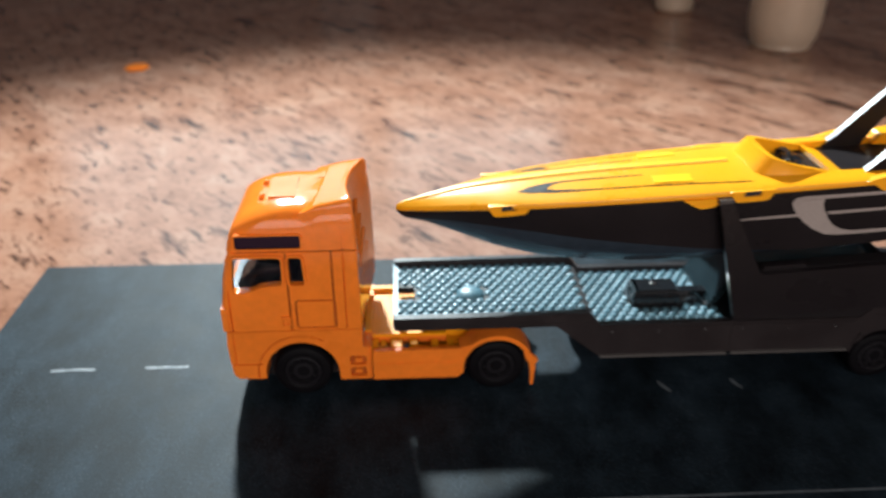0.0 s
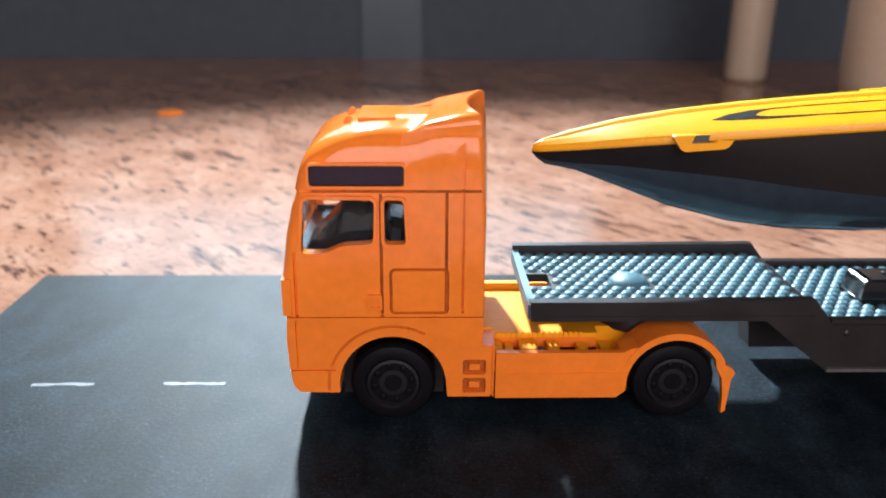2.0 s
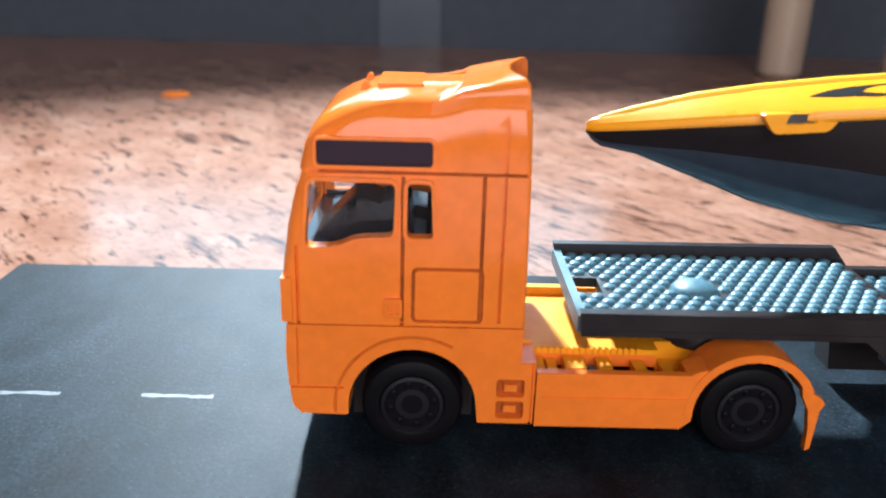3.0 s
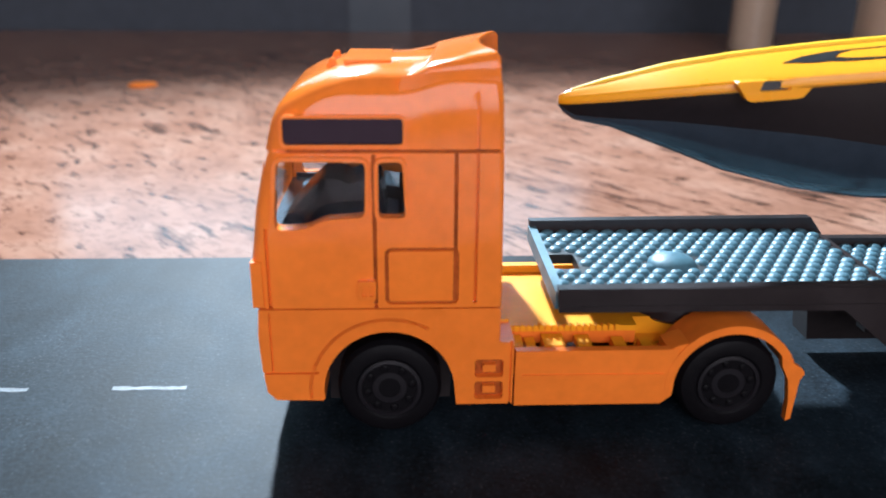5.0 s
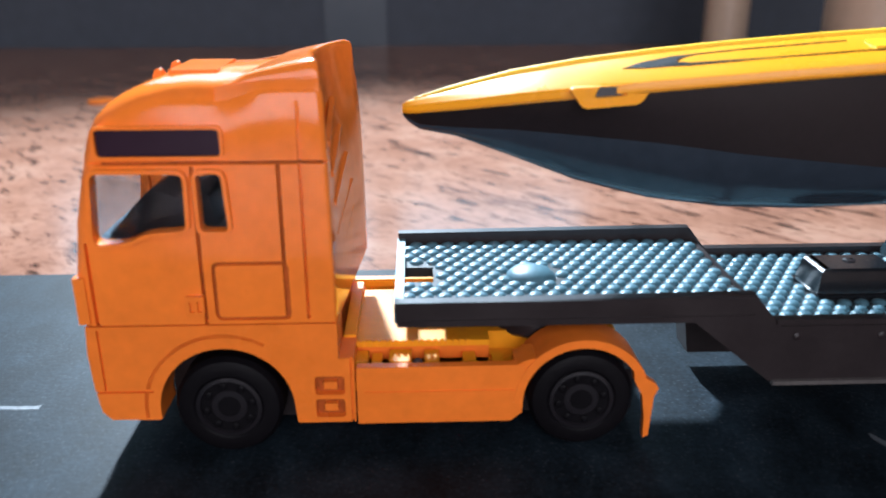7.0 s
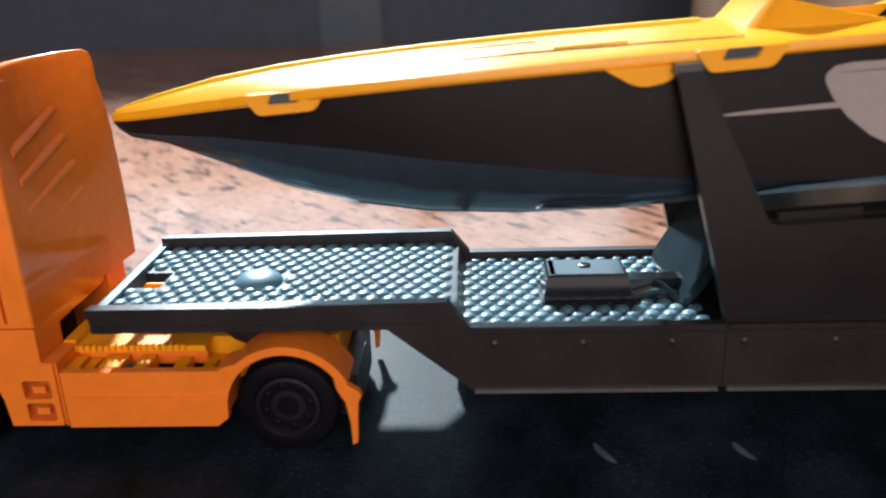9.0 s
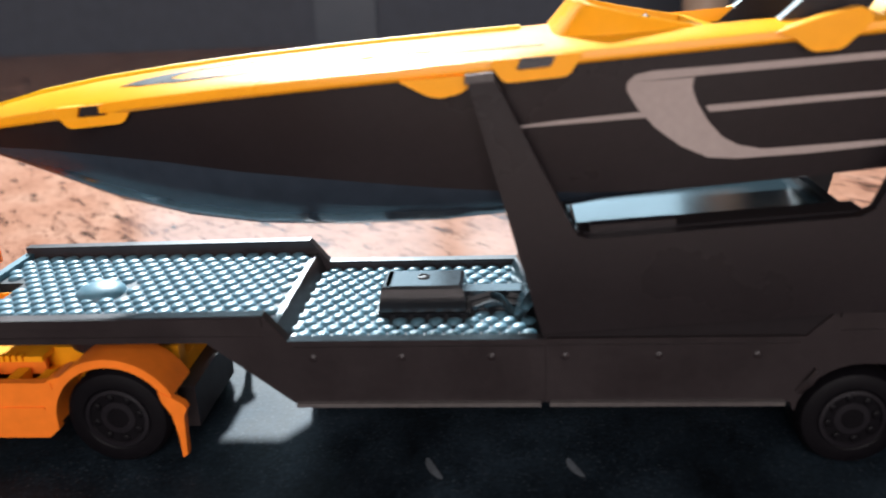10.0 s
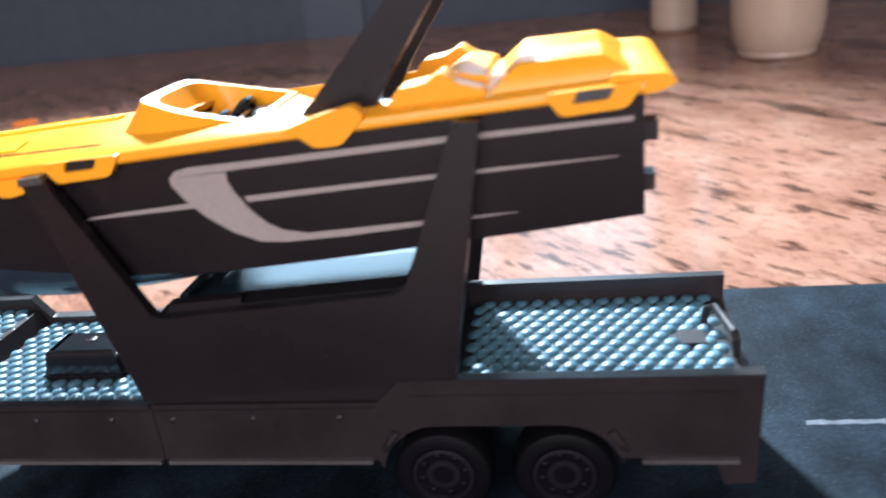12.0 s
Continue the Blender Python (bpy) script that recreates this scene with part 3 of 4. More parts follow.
for s in (-1, 1):
    def band(a, c):
        a, c = CY + s * a, CY + s * c
        return min(a, c), max(a, c)
    # two steps, each a tread bar in a recessed pocket
    for z in (4.15, 6.75):
        part("step_tread", box(B(), -27.5, -26.1, *band(10.5, 11.35), z + 0.5, z + 1.35, 0.28), SATIN_ORANGE, truck)
        part("step_back", box(B(), -28.6, -25.1, *band(10.3, 10.66), z - 0.3, z + 2.25, 0), JOINT, truck, "darker orange back of the step pocket")
    sk = B()
    prism(sk, [(-24.0, 3.2), (-7.6, 3.2), (-6.4, 4.2), (-6.2, 9.9), (-24.0, 9.9)], *band(10.7, 11.7), 0.3)
    part("side_skirt", sk, SATIN_ORANGE, truck)
    part("skirt_crease", box(B(), -23.2, -7.4, *band(11.5, 11.85), 6.7, 7.0, 0.1), SATIN_ORANGE, truck)
    rf = B()
    prism(rf, arc(*RW, 7.4, 184, 24, 24) + arc(*RW, 6.45, 20, 184, 24), *band(6.4, 11.75), 0.2)
    part("mud_flap", prism(B(), [(5.4, 8.9), (6.8, 8.1), (7.9, 7.4), (8.25, 6.8), (7.8, 5.9), (7.5, 1.1), (6.95, 0.8), (6.9, 3.4), (6.5, 6.0), (5.6, 7.7)], *band(10.9, 11.85), 0.18), SATIN_ORANGE, truck)
    part("rear_wing", rf, SATIN_ORANGE, truck)
    part("wing_bracket", prism(B(), [(-7.2, 8.2), (-5.8, 8.2), (-4.8, 10.6), (-6.0, 10.4), (-7.2, 9.8)], *band(8.0, 11.6), 0.15), ORANGE, truck)
ch = B()
box(ch, -26.0, 5.0, CY - 6.5, CY + 6.5, 6.4, 8.2, 0.2)
part("chassis", ch, LIT_ORANGE, truck)
for y in (-3.4, 3.4):
    part("frame_rail", box(B(), -25.8, 5.0, CY + y - 0.9, CY + y + 0.9, 8.0, 10.4, 0.2), LIT_ORANGE, truck)
# the tray behind the cab: a lit floor with a rim, a toothed near edge, and boxes in the gutter below it
part("gutter", box(B(), -25.6, -6.4, CY - 10.6, CY - 6.2, 6.6, 7.6, 0.1), LIT_ORANGE, truck)
part("tray_floor", box(B(), -25.6, -9.6, CY - 6.9, CY + 9.2, 9.9, 10.55, 0.12), LIT_ORANGE, truck)
part("tray_wall", box(B(), -25.4, -9.6, CY - 6.5, CY - 6.0, 7.4, 10.0, 0.1), SATIN_ORANGE, truck)
part("tray_rim", box(B(), -25.6, -9.6, CY + 9.1, CY + 10.3, 8.0, 11.5, 0.22), LIT_ORANGE, truck)
part("tray_rim", box(B(), -25.6, -24.3, CY - 6.6, CY + 9.2, 9.0, 11.3, 0.22), LIT_ORANGE, truck)
for i in range(18):
    part("tray_tooth", box(B(), -24.4 + 0.72 * i, -24.02 + 0.72 * i, CY - 7.25, CY - 6.5, 10.1, 10.85, 0.08, 1), LIT_ORANGE, truck)
for x0, x1, y0, z1 in ((-24.2, -22.9, -9.6, 9.5), (-22.5, -21.4, -9.4, 9.2), (-20.6, -18.2, -9.8, 9.6), (-16.8, -15.2, -9.7, 9.5), (-12.6, -11.2, -9.2, 9.2), (-9.4, -8.2, -9.0, 9.0)):
    part("gutter_box", box(B(), x0, x1, CY + y0, CY - 6.9, 7.5, z1, 0.3), LIT_ORANGE, truck)
part("tank_cap", lathe_z(B(), [(0.55, 7.4), (0.55, 9.1), (0.35, 9.35)], -17.5, CY - 8.9, 14), PALE_BLUE, truck, "small pale green-blue cap")
fifth = B()
lathe_z(fifth, [(5.4, 9.8), (5.8, 10.2), (5.8, 12.6), (5.0, 14.5)], -3.5, CY, 32)
part("fifth_wheel", fifth, BLACK, truck, "black coupling plate")


def wheel(parent, cx, cz, r, side, width=4.6):
    """A moulded tyre with a rim under it; side -1 faces the viewer."""
    yo, yi = CY + side * 11.35, CY + side * (11.35 - width)
    d = -side
    prof = [(r * 0.60, yo + d * 0.30), (r * 0.66, yo + d * 0.02), (r * 0.80, yo - d * 0.02), (r * 0.93, yo + d * 0.22), (r, yo + d * 0.85), (r, yi - d * 0.85), (r * 0.93, yi - d * 0.2), (r * 0.6, yi)]
    tyre = part("tyre", lathe_y(B(), prof, cx, cz, 44), RUBBER, parent, "black plastic tyre")
    rm = B()
    R = r * 0.6
    lathe_y(rm, [(R * 1.02, yo + d * 0.45), (R * 1.02, yo + d * 0.08), (R * 0.90, yo + d * 0.02), (R * 0.84, yo + d * 0.5), (R * 0.62, yo + d * 0.62), (R * 0.54, yo + d * 0.25), (R * 0.36, yo + d * 0.22), (R * 0.32, yo + d * 0.62), (R * 0.05, yo + d * 0.66)], cx, cz, 32)
    rim = part("rim", rm, RIM, tyre, "black moulded rim")
    for k in range(8):
        a = 2 * math.pi * k / 8 + 0.2
        lx, lz = cx + R * 0.73 * math.cos(a), cz + R * 0.73 * math.sin(a)
        lugs = B()
        lathe_y(lugs, [(0.46, yo + d * 0.7), (0.44, yo + d * 0.16), (0.26, yo + d * 0.04)], lx, lz, 10)
        part("lug", lugs, RUBBER, tyre)
    return tyre


for cx, cz in (FW, RW):
    for side in (-1, 1):
        wheel(truck, cx, cz, WR, side)
for cx in (FW[0], RW[0]):
    part("wheel_well", box(B(), cx - 7.0, cx + 6.9, CY - 6.3, CY + 6.3, 1.2, 12.4 if cx < -20 else 6.3, 0.3), BLACK, truck, "black underbody")
    part("axle", lathe_y(B(), [(0.7, CY - 9), (0.7, CY + 9)], cx, FW[1], 12), BLACK, truck)

# ---- the low-loader trailer ----
trailer = thing("toy_trailer", (60, CY, 0), "black plastic toy low-loader trailer with diamond tread deck", "toy trailer")
NEAR, FARY = CY - 11.8, CY + 11.8
side_top = [(-19.8, 17.2), (17.6, 17.5), (19.9, 14.6), (71.0, 14.6), (73.5, 17.1), (109.0, 17.2)]
side_low = [(108.5, 4.6), (105.5, 4.4), (104.5, 7.6), (95.6, 7.6)] + arc(89.6, 5.4, 6.2, 12, 90, 8) + arc(76.8, 5.4, 6.2, 90, 172, 8) + [(70.2, 7.4), (20.1, 7.4), (11.4, 14.5), (-19.6, 14.5)]
for y0, y1, cuts in ((NEAR, NEAR + 1.3, True), (FARY - 1.3, FARY, False)):
    sp = B()
    prism(sp, side_top + side_low, y0, y1, 0.14)
    if cuts:
        tool = B()
        for x0, x1, z0, z1 in ((45.75, 46.05, 7, 15), (-19.2, 17.6, 15.2, 15.4), (20.5, 70.5, 13.9, 14.05), (74.2, 107, 15.25, 15.4)):
            box(tool, x0, x1, y0 - 1, y0 + 0.16, z0, z1, 0)
        sp = carve(sp, tool)
    part("side_panel", sp, BLACK, trailer, sharp=35)
sl = B()
box(sl, -19.8, 17.5, NEAR - 0.22, NEAR + 0.3, 16.3, 17.3, 0.15)
part("deck_rail", sl, BLACK, trailer)
for x0, x1 in ((20.3, 45.5), (46.4, 69.6), (97.5, 106.8)):
    part("lower_rail", box(B(), x0, x1, NEAR - 0.5, NEAR + 0.3, 7.2, 7.65, 0.12), RAIL_GREY, trailer, "worn grey edge strip")
for x0, x1 in ((20.0, 45.6), (46.3, 70.6)):
    part("upper_rail", box(B(), x0, x1, NEAR - 0.25, NEAR + 0.3, 14.2, 14.75, 0.12), BLACK, trailer)
part("upper_rail", box(B(), 74.0, 108.9, NEAR - 0.25, NEAR + 0.3, 16.7, 17.25, 0.12), BLACK, trailer)
for x in (22.4, 31.5, 40.6, 47.9, 57.1, 66.6):
    part("rivet", lathe_y(B(), [(0.42, NEAR + 0.2), (0.42, NEAR - 0.08), (0.2, NEAR - 0.2)], x, 12.7, 10), BLACK, trailer)
# decks: gooseneck, ramp and low bed, with a coupling slot in front
GOOSE, LOW, REAR = 15.7, 13.5, 14.5
gd = B()
box(gd, -19.8, 18.4, NEAR + 1.2, FARY - 1.2, 14.5, GOOSE, 0)
tool = B()
prism(tool, [(-19.0, 10), (-15.6, 10), (-15.6, 20), (-19.0, 20)], CY - 2.4, CY + 2.2, 0)
part("gooseneck_deck", carve(gd, tool), TREAD, trailer)
# black lip, its lit cyan edge painted with the tread's sheen colour
part("front_lip", box(B(), -19.9, -18.9, NEAR + 1.0, FARY - 1.0, 14.5, GOOSE + 0.75, 0.15), TREAD_SHEEN, trailer, "black front lip with its bluish sheen in the colour")
part("ramp", prism(B(), [(17.8, 14.5), (17.8, GOOSE + 0.12), (18.5, GOOSE + 0.1), (19.4, LOW + 0.1), (20.4, LOW + 0.08), (20.4, 12)], NEAR + 1.2, FARY - 1.2, 0.12), BLACK, trailer)
part("low_deck", box(B(), 20.0, 78.5, NEAR + 1.2, FARY - 1.2, 11.6, LOW, 0), TREAD, trailer)
part("rear_deck", box(B(), 78.5, 107.6, NEAR + 1.2, FARY - 1.2, 11.6, REAR, 0), TREAD, trailer)
for y in (-4.0, 2.6):
    part("chassis_beam", box(B(), 19.0, 104.0, CY + y, CY + y + 2.0, 7.8, 11.8, 0.15), BLACK, trailer)
part("underframe", prism(B(), [(16.2, 9.4), (17.2, 2.2), (69.5, 2.0), (97.5, 2.0), (99.5, 9.0)], CY + 5.4, CY + 9.6, 0.3), BLACK, trailer)


def tread(x0, x1, z, skip=()):
    """Rows of slanting raised lozenges."""
    verts, faces = [], []
    px, py, ln, wd, h = 1.98, 1.52, 1.0, 0.85, 0.42
    y0, y1 = NEAR + 1.9, FARY - 1.9
    c, s = math.cos(radians(57)), math.sin(radians(57))
    n = 10
    for row in range(int((y1 - y0) / py) + 1):
        y = y0 + row * py
        for col in range(int((x1 - x0) / px) + 2):
            x = x0 + 0.3 + (col + 0.5 * (row % 2)) * px
            if x > x1 - 0.3 or any(a < x < b and p < y < q for a, b, p, q in skip):
                continue
            k = len(verts)
            for f, dz in ((1.0, -0.02), (0.82, h * 0.62), (0.42, h)):
                for i in range(n):
                    a = 2 * math.pi * i / n
                    u, v = ln * f * math.cos(a), wd * f * math.sin(a)
                    verts.append((x + u * c - v * s, y + u * s + v * c, z + dz))
            for r in (k, k + n):
                faces += [(r + i, r + (i + 1) % n, r + n + (i + 1) % n, r + n + i) for i in range(n)]
            faces.append(tuple(range(k + 2 * n, k + 3 * n)))
    bm = B()
    me = bpy.data.meshes.new("tread")
    me.from_pydata(verts, [], faces)
    bm.from_mesh(me)
    bpy.data.meshes.remove(me)
    ob = part("tread", bm, TREAD_SHEEN, trailer, "raised diamond tread", sharp=60)
    ob["kind"] = "stuff"
    return ob


tread(-18.8, 17.6, GOOSE, ((-19.5, -15.1, CY - 2.9, CY + 2.7), (-7.3, -1.5, CY - 3.6, CY + 1.2)))
tread(19.4, 45.7, LOW, ((28.0, 38.6, CY - 4.4, CY + 2.4), (38, 45, CY - 2.6, CY + 0.8)))
tread(79.5, 107.0, REAR, ((102.2, 105.5, CY - 2.0, CY + 1.6),))
dome = B()
lathe_z(dome, [(2.9, GOOSE - 0.1), (2.75, GOOSE + 0.35), (2.2, GOOSE + 0.85), (1.3, GOOSE + 1.2), (0.3, GOOSE + 1.32)], -4.4, CY - 1.2, 28)
# the boss takes the same painted sheen over black
part("kingpin_boss", dome, TREAD_SHEEN, trailer, "black domed boss with its bluish sheen in the colour")
wb = B()
rings(wb, [[(33 + u * a, CY - 1.0 + v * b, z) for u, v in ((-1, -1), (1, -1), (1, 1), (-1, 1))] for z, a, b in ((LOW - 0.1, 5.2, 3.2), (LOW + 0.5, 5.2, 3.2), (LOW + 0.6, 4.9, 2.9), (16.6, 4.5, 2.5), (16.9, 4.1, 2.2))])
bev(wb, wb.verts[:], 0.2)
part("winch_box", wb, GLOSS_BLACK, trailer, "black box fitting on the bed")
part("winch_plate", prism(B(), [(28.2, LOW + 0.3), (29.0, LOW + 0.3), (29.5, 16.9), (28.8, 16.9)], CY - 3.3, CY + 1.6, 0.15), BED_BLACK, trailer, "shiny end plate of the winch")
part("winch_dimple", lathe_z(B(), [(0.7, 16.8), (0.7, 17.0), (0.45, 17.1), (0.4, 16.95), (0.1, 16.95)], 33.0, CY - 0.6, 16), BLACK, trailer)
part("winch_hook", tube(B(), [(40.4, CY - 1.2, 15.2), (41.6, CY - 2.4, 15.0), (42.4, CY - 3.6, 14.4), (43.2, CY - 4.2, LOW + 0.3)], 0.45, 8), BED_BLACK, trailer, "curved glossy hook")
part("winch_arm", box(B(), 37.2, 44.0, CY - 1.8, CY + 0.2, LOW + 0.6, 15.6, 0.25), GLOSS_BLACK, trailer)
part("winch_tongue", prism(B(), [(38.0, LOW), (43.5, LOW), (43.5, 14.6), (40.5, 15.0), (38.0, 14.2)], CY - 3.4, CY - 2.0, 0.2), GLOSS_BLACK, trailer)
hook = B()
tube(hook, [(105.6, CY + 3.2, REAR), (105.8, CY + 3.2, 16.6), (106.6, CY + 2.8, 17.0), (107.6, CY - 3.4, 17.0), (107.8, CY - 3.8, 16.4), (107.8, CY - 3.8, REAR)], 0.42, 8)
part("rear_hoop", hook, BLACK, trailer)
part("tail_lip", box(B(), 107.6, 108.9, NEAR + 1.0, FARY - 1.0, 6.0, 14.2, 0.2), BLACK, trailer)
part("tail_slot", box(B(), 102.4, 105.2, CY - 1.7, CY + 1.3, REAR - 0.1, REAR + 0.5, 0.2), BLACK, trailer)
for x in (70.9, 96.1):
    lg = B()
    tube(lg, [(x, NEAR + 0.2, 8.6), (x + (0.8 if x < 80 else -0.8), NEAR - 0.35, 9.8), (x + (1.6 if x < 80 else -1.6), NEAR - 0.1, 11.0)], 0.45, 8)
    part("wheel_lug", lg, BLACK, trailer)
for cx in (76.8, 89.6):
    for side in (-1, 1):
        wheel(trailer, cx, 4.95, 5.4, side)
    part("axle", lathe_y(B(), [(0.7, CY - 9), (0.7, CY + 9)], cx, 4.95, 12), BLACK, trailer)

# ---- the boat cradle on the trailer ----
cradle = thing("boat_cradle", (62, CY, LOW), "black plastic boat cradle with slanting arms on the trailer bed", "boat cradle")
frame_poly = [(38.9, 40.6), (41.2, 40.8), (48.9, 25.6), (50.0, 25.2), (74.4, 26.9), (75.6, 27.6), (81.7, 43.4), (84.1, 43.2), (79.6, 17.6), (45.6, 15.4)]
for y0, y1 in ((CY - 12.3, CY - 10.9), (CY + 10.9, CY + 12.3)):
    part("side_frame", prism(B(), frame_poly, y0, y1, 0.2), HULL_BLACK, cradle)
for y0, y1 in ((CY - 12.4, CY - 10.8), (CY + 10.8, CY + 12.4)):
    part("arm_tip", prism(B(), [(38.8, 40.0), (41.45, 40.2), (41.3, 40.95), (38.85, 40.75)], y0, y1, 0.15), RAIL_GREY, cradle, "pale grey tip of the arm")
for y0, y1 in ((CY - 11.5, CY - 10.2), (CY + 10.2, CY + 11.5)):
    part("side_block", prism(B(), [(45.8, LOW), (78.4, LOW), (78.2, 17.5), (45.8, 15.6)], y0, y1, 0.1), MATT_BLACK, cradle)
part("front_panel", prism(B(), round_poly([(42.6, LOW), (43.6, LOW), (45.2, 15.4), (47.6, 19.6), (49.6, 24.6), (48.6, 24.8), (46.4, 20.2), (44.2, 16.2)], 0.5), CY - 5.0, CY + 10.4, 0.2), BED_BLACK, cradle, "glossy blue-black curved front panel")
part("rear_panel", prism(B(), [(76.0, LOW), (77.0, LOW), (75.4, 26.0), (74.4, 26.0)], CY - 10.4, CY + 10.4, 0.15), MATT_BLACK, cradle)
bed = B()
prism(bed, [(49.0, 22.4), (75.0, 24.1), (75.0, 25.1), (49.0, 23.4)], CY - 10.6, CY + 10.6, 0.15)
part("bed_plate", bed, BED_BLACK, cradle, "glossy blue-black sloping bed plate")
part("bed_ledge", prism(B(), [(49.2, 24.4), (75.2, 26.1), (75.2, 27.05), (49.2, 25.35)], CY - 10.8, CY - 7.8, 0.3), MATT_BLACK, cradle)
part("bed_stop", prism(B(), [(50.2, 25.0), (58.2, 25.5), (58.2, 26.6), (50.2, 26.1)], CY - 10.9, CY - 9.6, 0.15), HULL_BLACK, cradle)
part("bed_riser", prism(B(), [(46.5, 15.6), (79.0, 17.8), (75.0, 26.0), (49.0, 24.3)], CY - 10.0, CY - 9.0, 0.15), MATT_BLACK, cradle)
# ---- the speedboat ----
boat = thing("toy_speedboat", (40, CY, 24), "amber and black plastic toy speedboat with grey flank stripes", "toy boat")
BC = CY + 0.2


def ref(x):
    return 34.8 + 0.0585 * (x + 18.7)


# x, half width at the flange, flange's lower and upper edge, crown, hull half width at the top, chine half width and height, keel height
LINES = [
    (-18.8, 0.30, -0.30, 0.45, 0.60, 0.10, 0.06, -0.4, -0.5),
    (-18.2, 0.85, -0.32, 0.62, 0.95, 0.40, 0.22, -0.9, -1.3),
    (-17.0, 1.45, -0.25, 0.75, 1.35, 0.90, 0.50, -1.6, -2.2),
    (-13.0, 2.90, 0.05, 1.15, 2.15, 2.20, 1.50, -2.0, -3.2),
    (-7.0, 5.00, 0.60, 1.80, 3.20, 4.20, 3.30, -2.3, -5.8),
    (0.0, 7.10, 1.15, 2.40, 3.95, 6.30, 5.30, -3.0, -8.9),
    (8.0, 8.75, 1.60, 2.85, 4.45, 8.00, 7.00, -4.0, -11.4),
    (16.0, 9.85, 1.95, 3.15, 4.75, 9.10, 8.10, -5.4, -12.9),
    (26.0, 10.70, 2.20, 3.40, 4.95, 9.95, 8.90, -6.9, -13.7),
    (36.0, 11.15, 2.35, 3.55, 5.00, 10.40, 9.30, -8.4, -13.9),
    (44.0, 11.25, 2.45, 3.65, 5.00, 10.50, 9.45, -9.4, -13.4),
    (52.0, 11.30, 2.52, 3.70, 5.00, 10.55, 9.50, -10.1, -12.3),
    (58.0, 11.30, 2.56, 3.74, 5.00, 10.55, 9.50, -10.3, -11.1),
    (70.0, 11.25, 2.65, 3.80, 4.90, 10.50, 9.40, -10.1, -10.7),
    (90.0, 10.95, 2.65, 3.80, 4.70, 10.20, 9.10, -9.4, -9.9),
    (98.3, 10.70, 2.60, 3.75, 4.55, 9.95, 8.90, -9.0, -9.5),
]
STATIONS = [-18.8, -18.6, -18.2, -17.6, -17.0, -15.0, -13.0, -10.0, -7.0, -3.5, 0.0, 4.0, 8.0, 12.0, 16.0, 21.0, 26.0, 31.0, 36.0, 41.0, 46.0, 50.0, 54.0, 58.0, 62.0, 70.0, 80.0, 90.0, 98.3]


def hull_side_y(x, z):
    """The near flank of the hull at that height."""
    _, hb, _, _, top_w, ch_w, ch_h, _ = lerp_at(LINES, x)
    h = z - ref(x)
    t = min(1, max(0, (h - ch_h) / (hb - ch_h)))
    return BC - (ch_w + t * (top_w - ch_w))


def deck_z(x, y):
    w, _, ht, cr, *_ = lerp_at(LINES, x)
    u = min(1, abs(y - BC) / (w - 0.35))
    return ref(x) + ht + (cr - ht) * (1 - u ** 1.7)


hull, bottom, deck = B(), B(), B()
rows_h, rows_b, rows_d = [], [], []
for x in STATIONS:
    w, hb, ht, cr, tw, cw, chh, kh = lerp_at(LINES, x)
    z = ref(x)
    half = [(tw, hb + 0.4), (tw * 0.985 + cw * 0.015, hb), ((tw + cw) / 2, (hb + chh) / 2), (cw, chh)]
    half2 = [(cw - 0.02, chh + 0.02), (cw * 0.92, chh + (kh - chh) * 0.36), (cw * 0.68, chh + (kh - chh) * 0.74), (cw * 0.34, chh + (kh - chh) * 0.95), (0.0, kh)]
    rows_h.append([(x, BC - a, z + h) for a, h in half] + [(x, BC + a, z + h) for a, h in half[::-1]])
    rows_b.append([(x, BC - a, z + h) for a, h in half2] + [(x, BC + a, z + h) for a, h in half2[::-1][1:]])
    top = [(w - 0.25, hb), (w, hb + 0.25), (w, ht - 0.4), (w - 0.12, ht - 0.12), (w - 0.35, ht)]
    top += [((w - 0.35) * u, ht + (cr - ht) * (1 - u ** 1.7)) for u in (0.85, 0.65, 0.45, 0.25)]
    rows_d.append([(x, BC - a, z + h) for a, h in top] + [(x, BC, z + cr)] + [(x, BC + a, z + h) for a, h in top[::-1]])
rings(hull, rows_h)
part("hull", hull, HULL_BLACK, boat, sharp=30)
rings(bottom, rows_b)
part("hull_bottom", bottom, SLATE, boat, "glossy slate-blue rounded hull bottom", sharp=40)
rings(deck, rows_d)
tool = B()
WELL = [(52.5, -6.0), (54.5, -7.2), (82.5, -7.2), (82.5, 7.2), (54.5, 7.2), (52.5, 6.0)]
rings(tool, [[(x, BC + y, z) for x, y in WELL] for z in (38.6, 60)])
deck = carve(deck, tool)
part("deck", deck, YELLOW, boat, "amber yellow deck with rolled edge", sharp=38)
tub = B()
rings(tub, [[(x + dx, BC + y * k, z) for x, y in WELL] for z, k, dx in ((43.2, 0.99, 0), (39.2, 0.93, 0.0), (39.0, 0.93, 0.0))], False, True)
part("cockpit_tub", tub, YELLOW, boat, "amber cockpit tub")
# cowl round the front of the cockpit
cowl = B()


def cowl_loop(nose, width, tail):
    """A horseshoe outline: rounded nose, sides that run back to the tail."""
    side = [(nose + (tail - nose) * f, -width * g) for f, g in ((0.0, 0.30), (0.01, 0.55), (0.05, 0.74), (0.14, 0.86), (0.3, 0.93), (0.5, 0.97), (0.75, 0.99), (1.0, 1.0))]
    return side + [(x, -y) for x, y in side[::-1]]


out0, out1 = cowl_loop(45.0, 8.6, 65.0), cowl_loop(48.9, 7.5, 61.8)
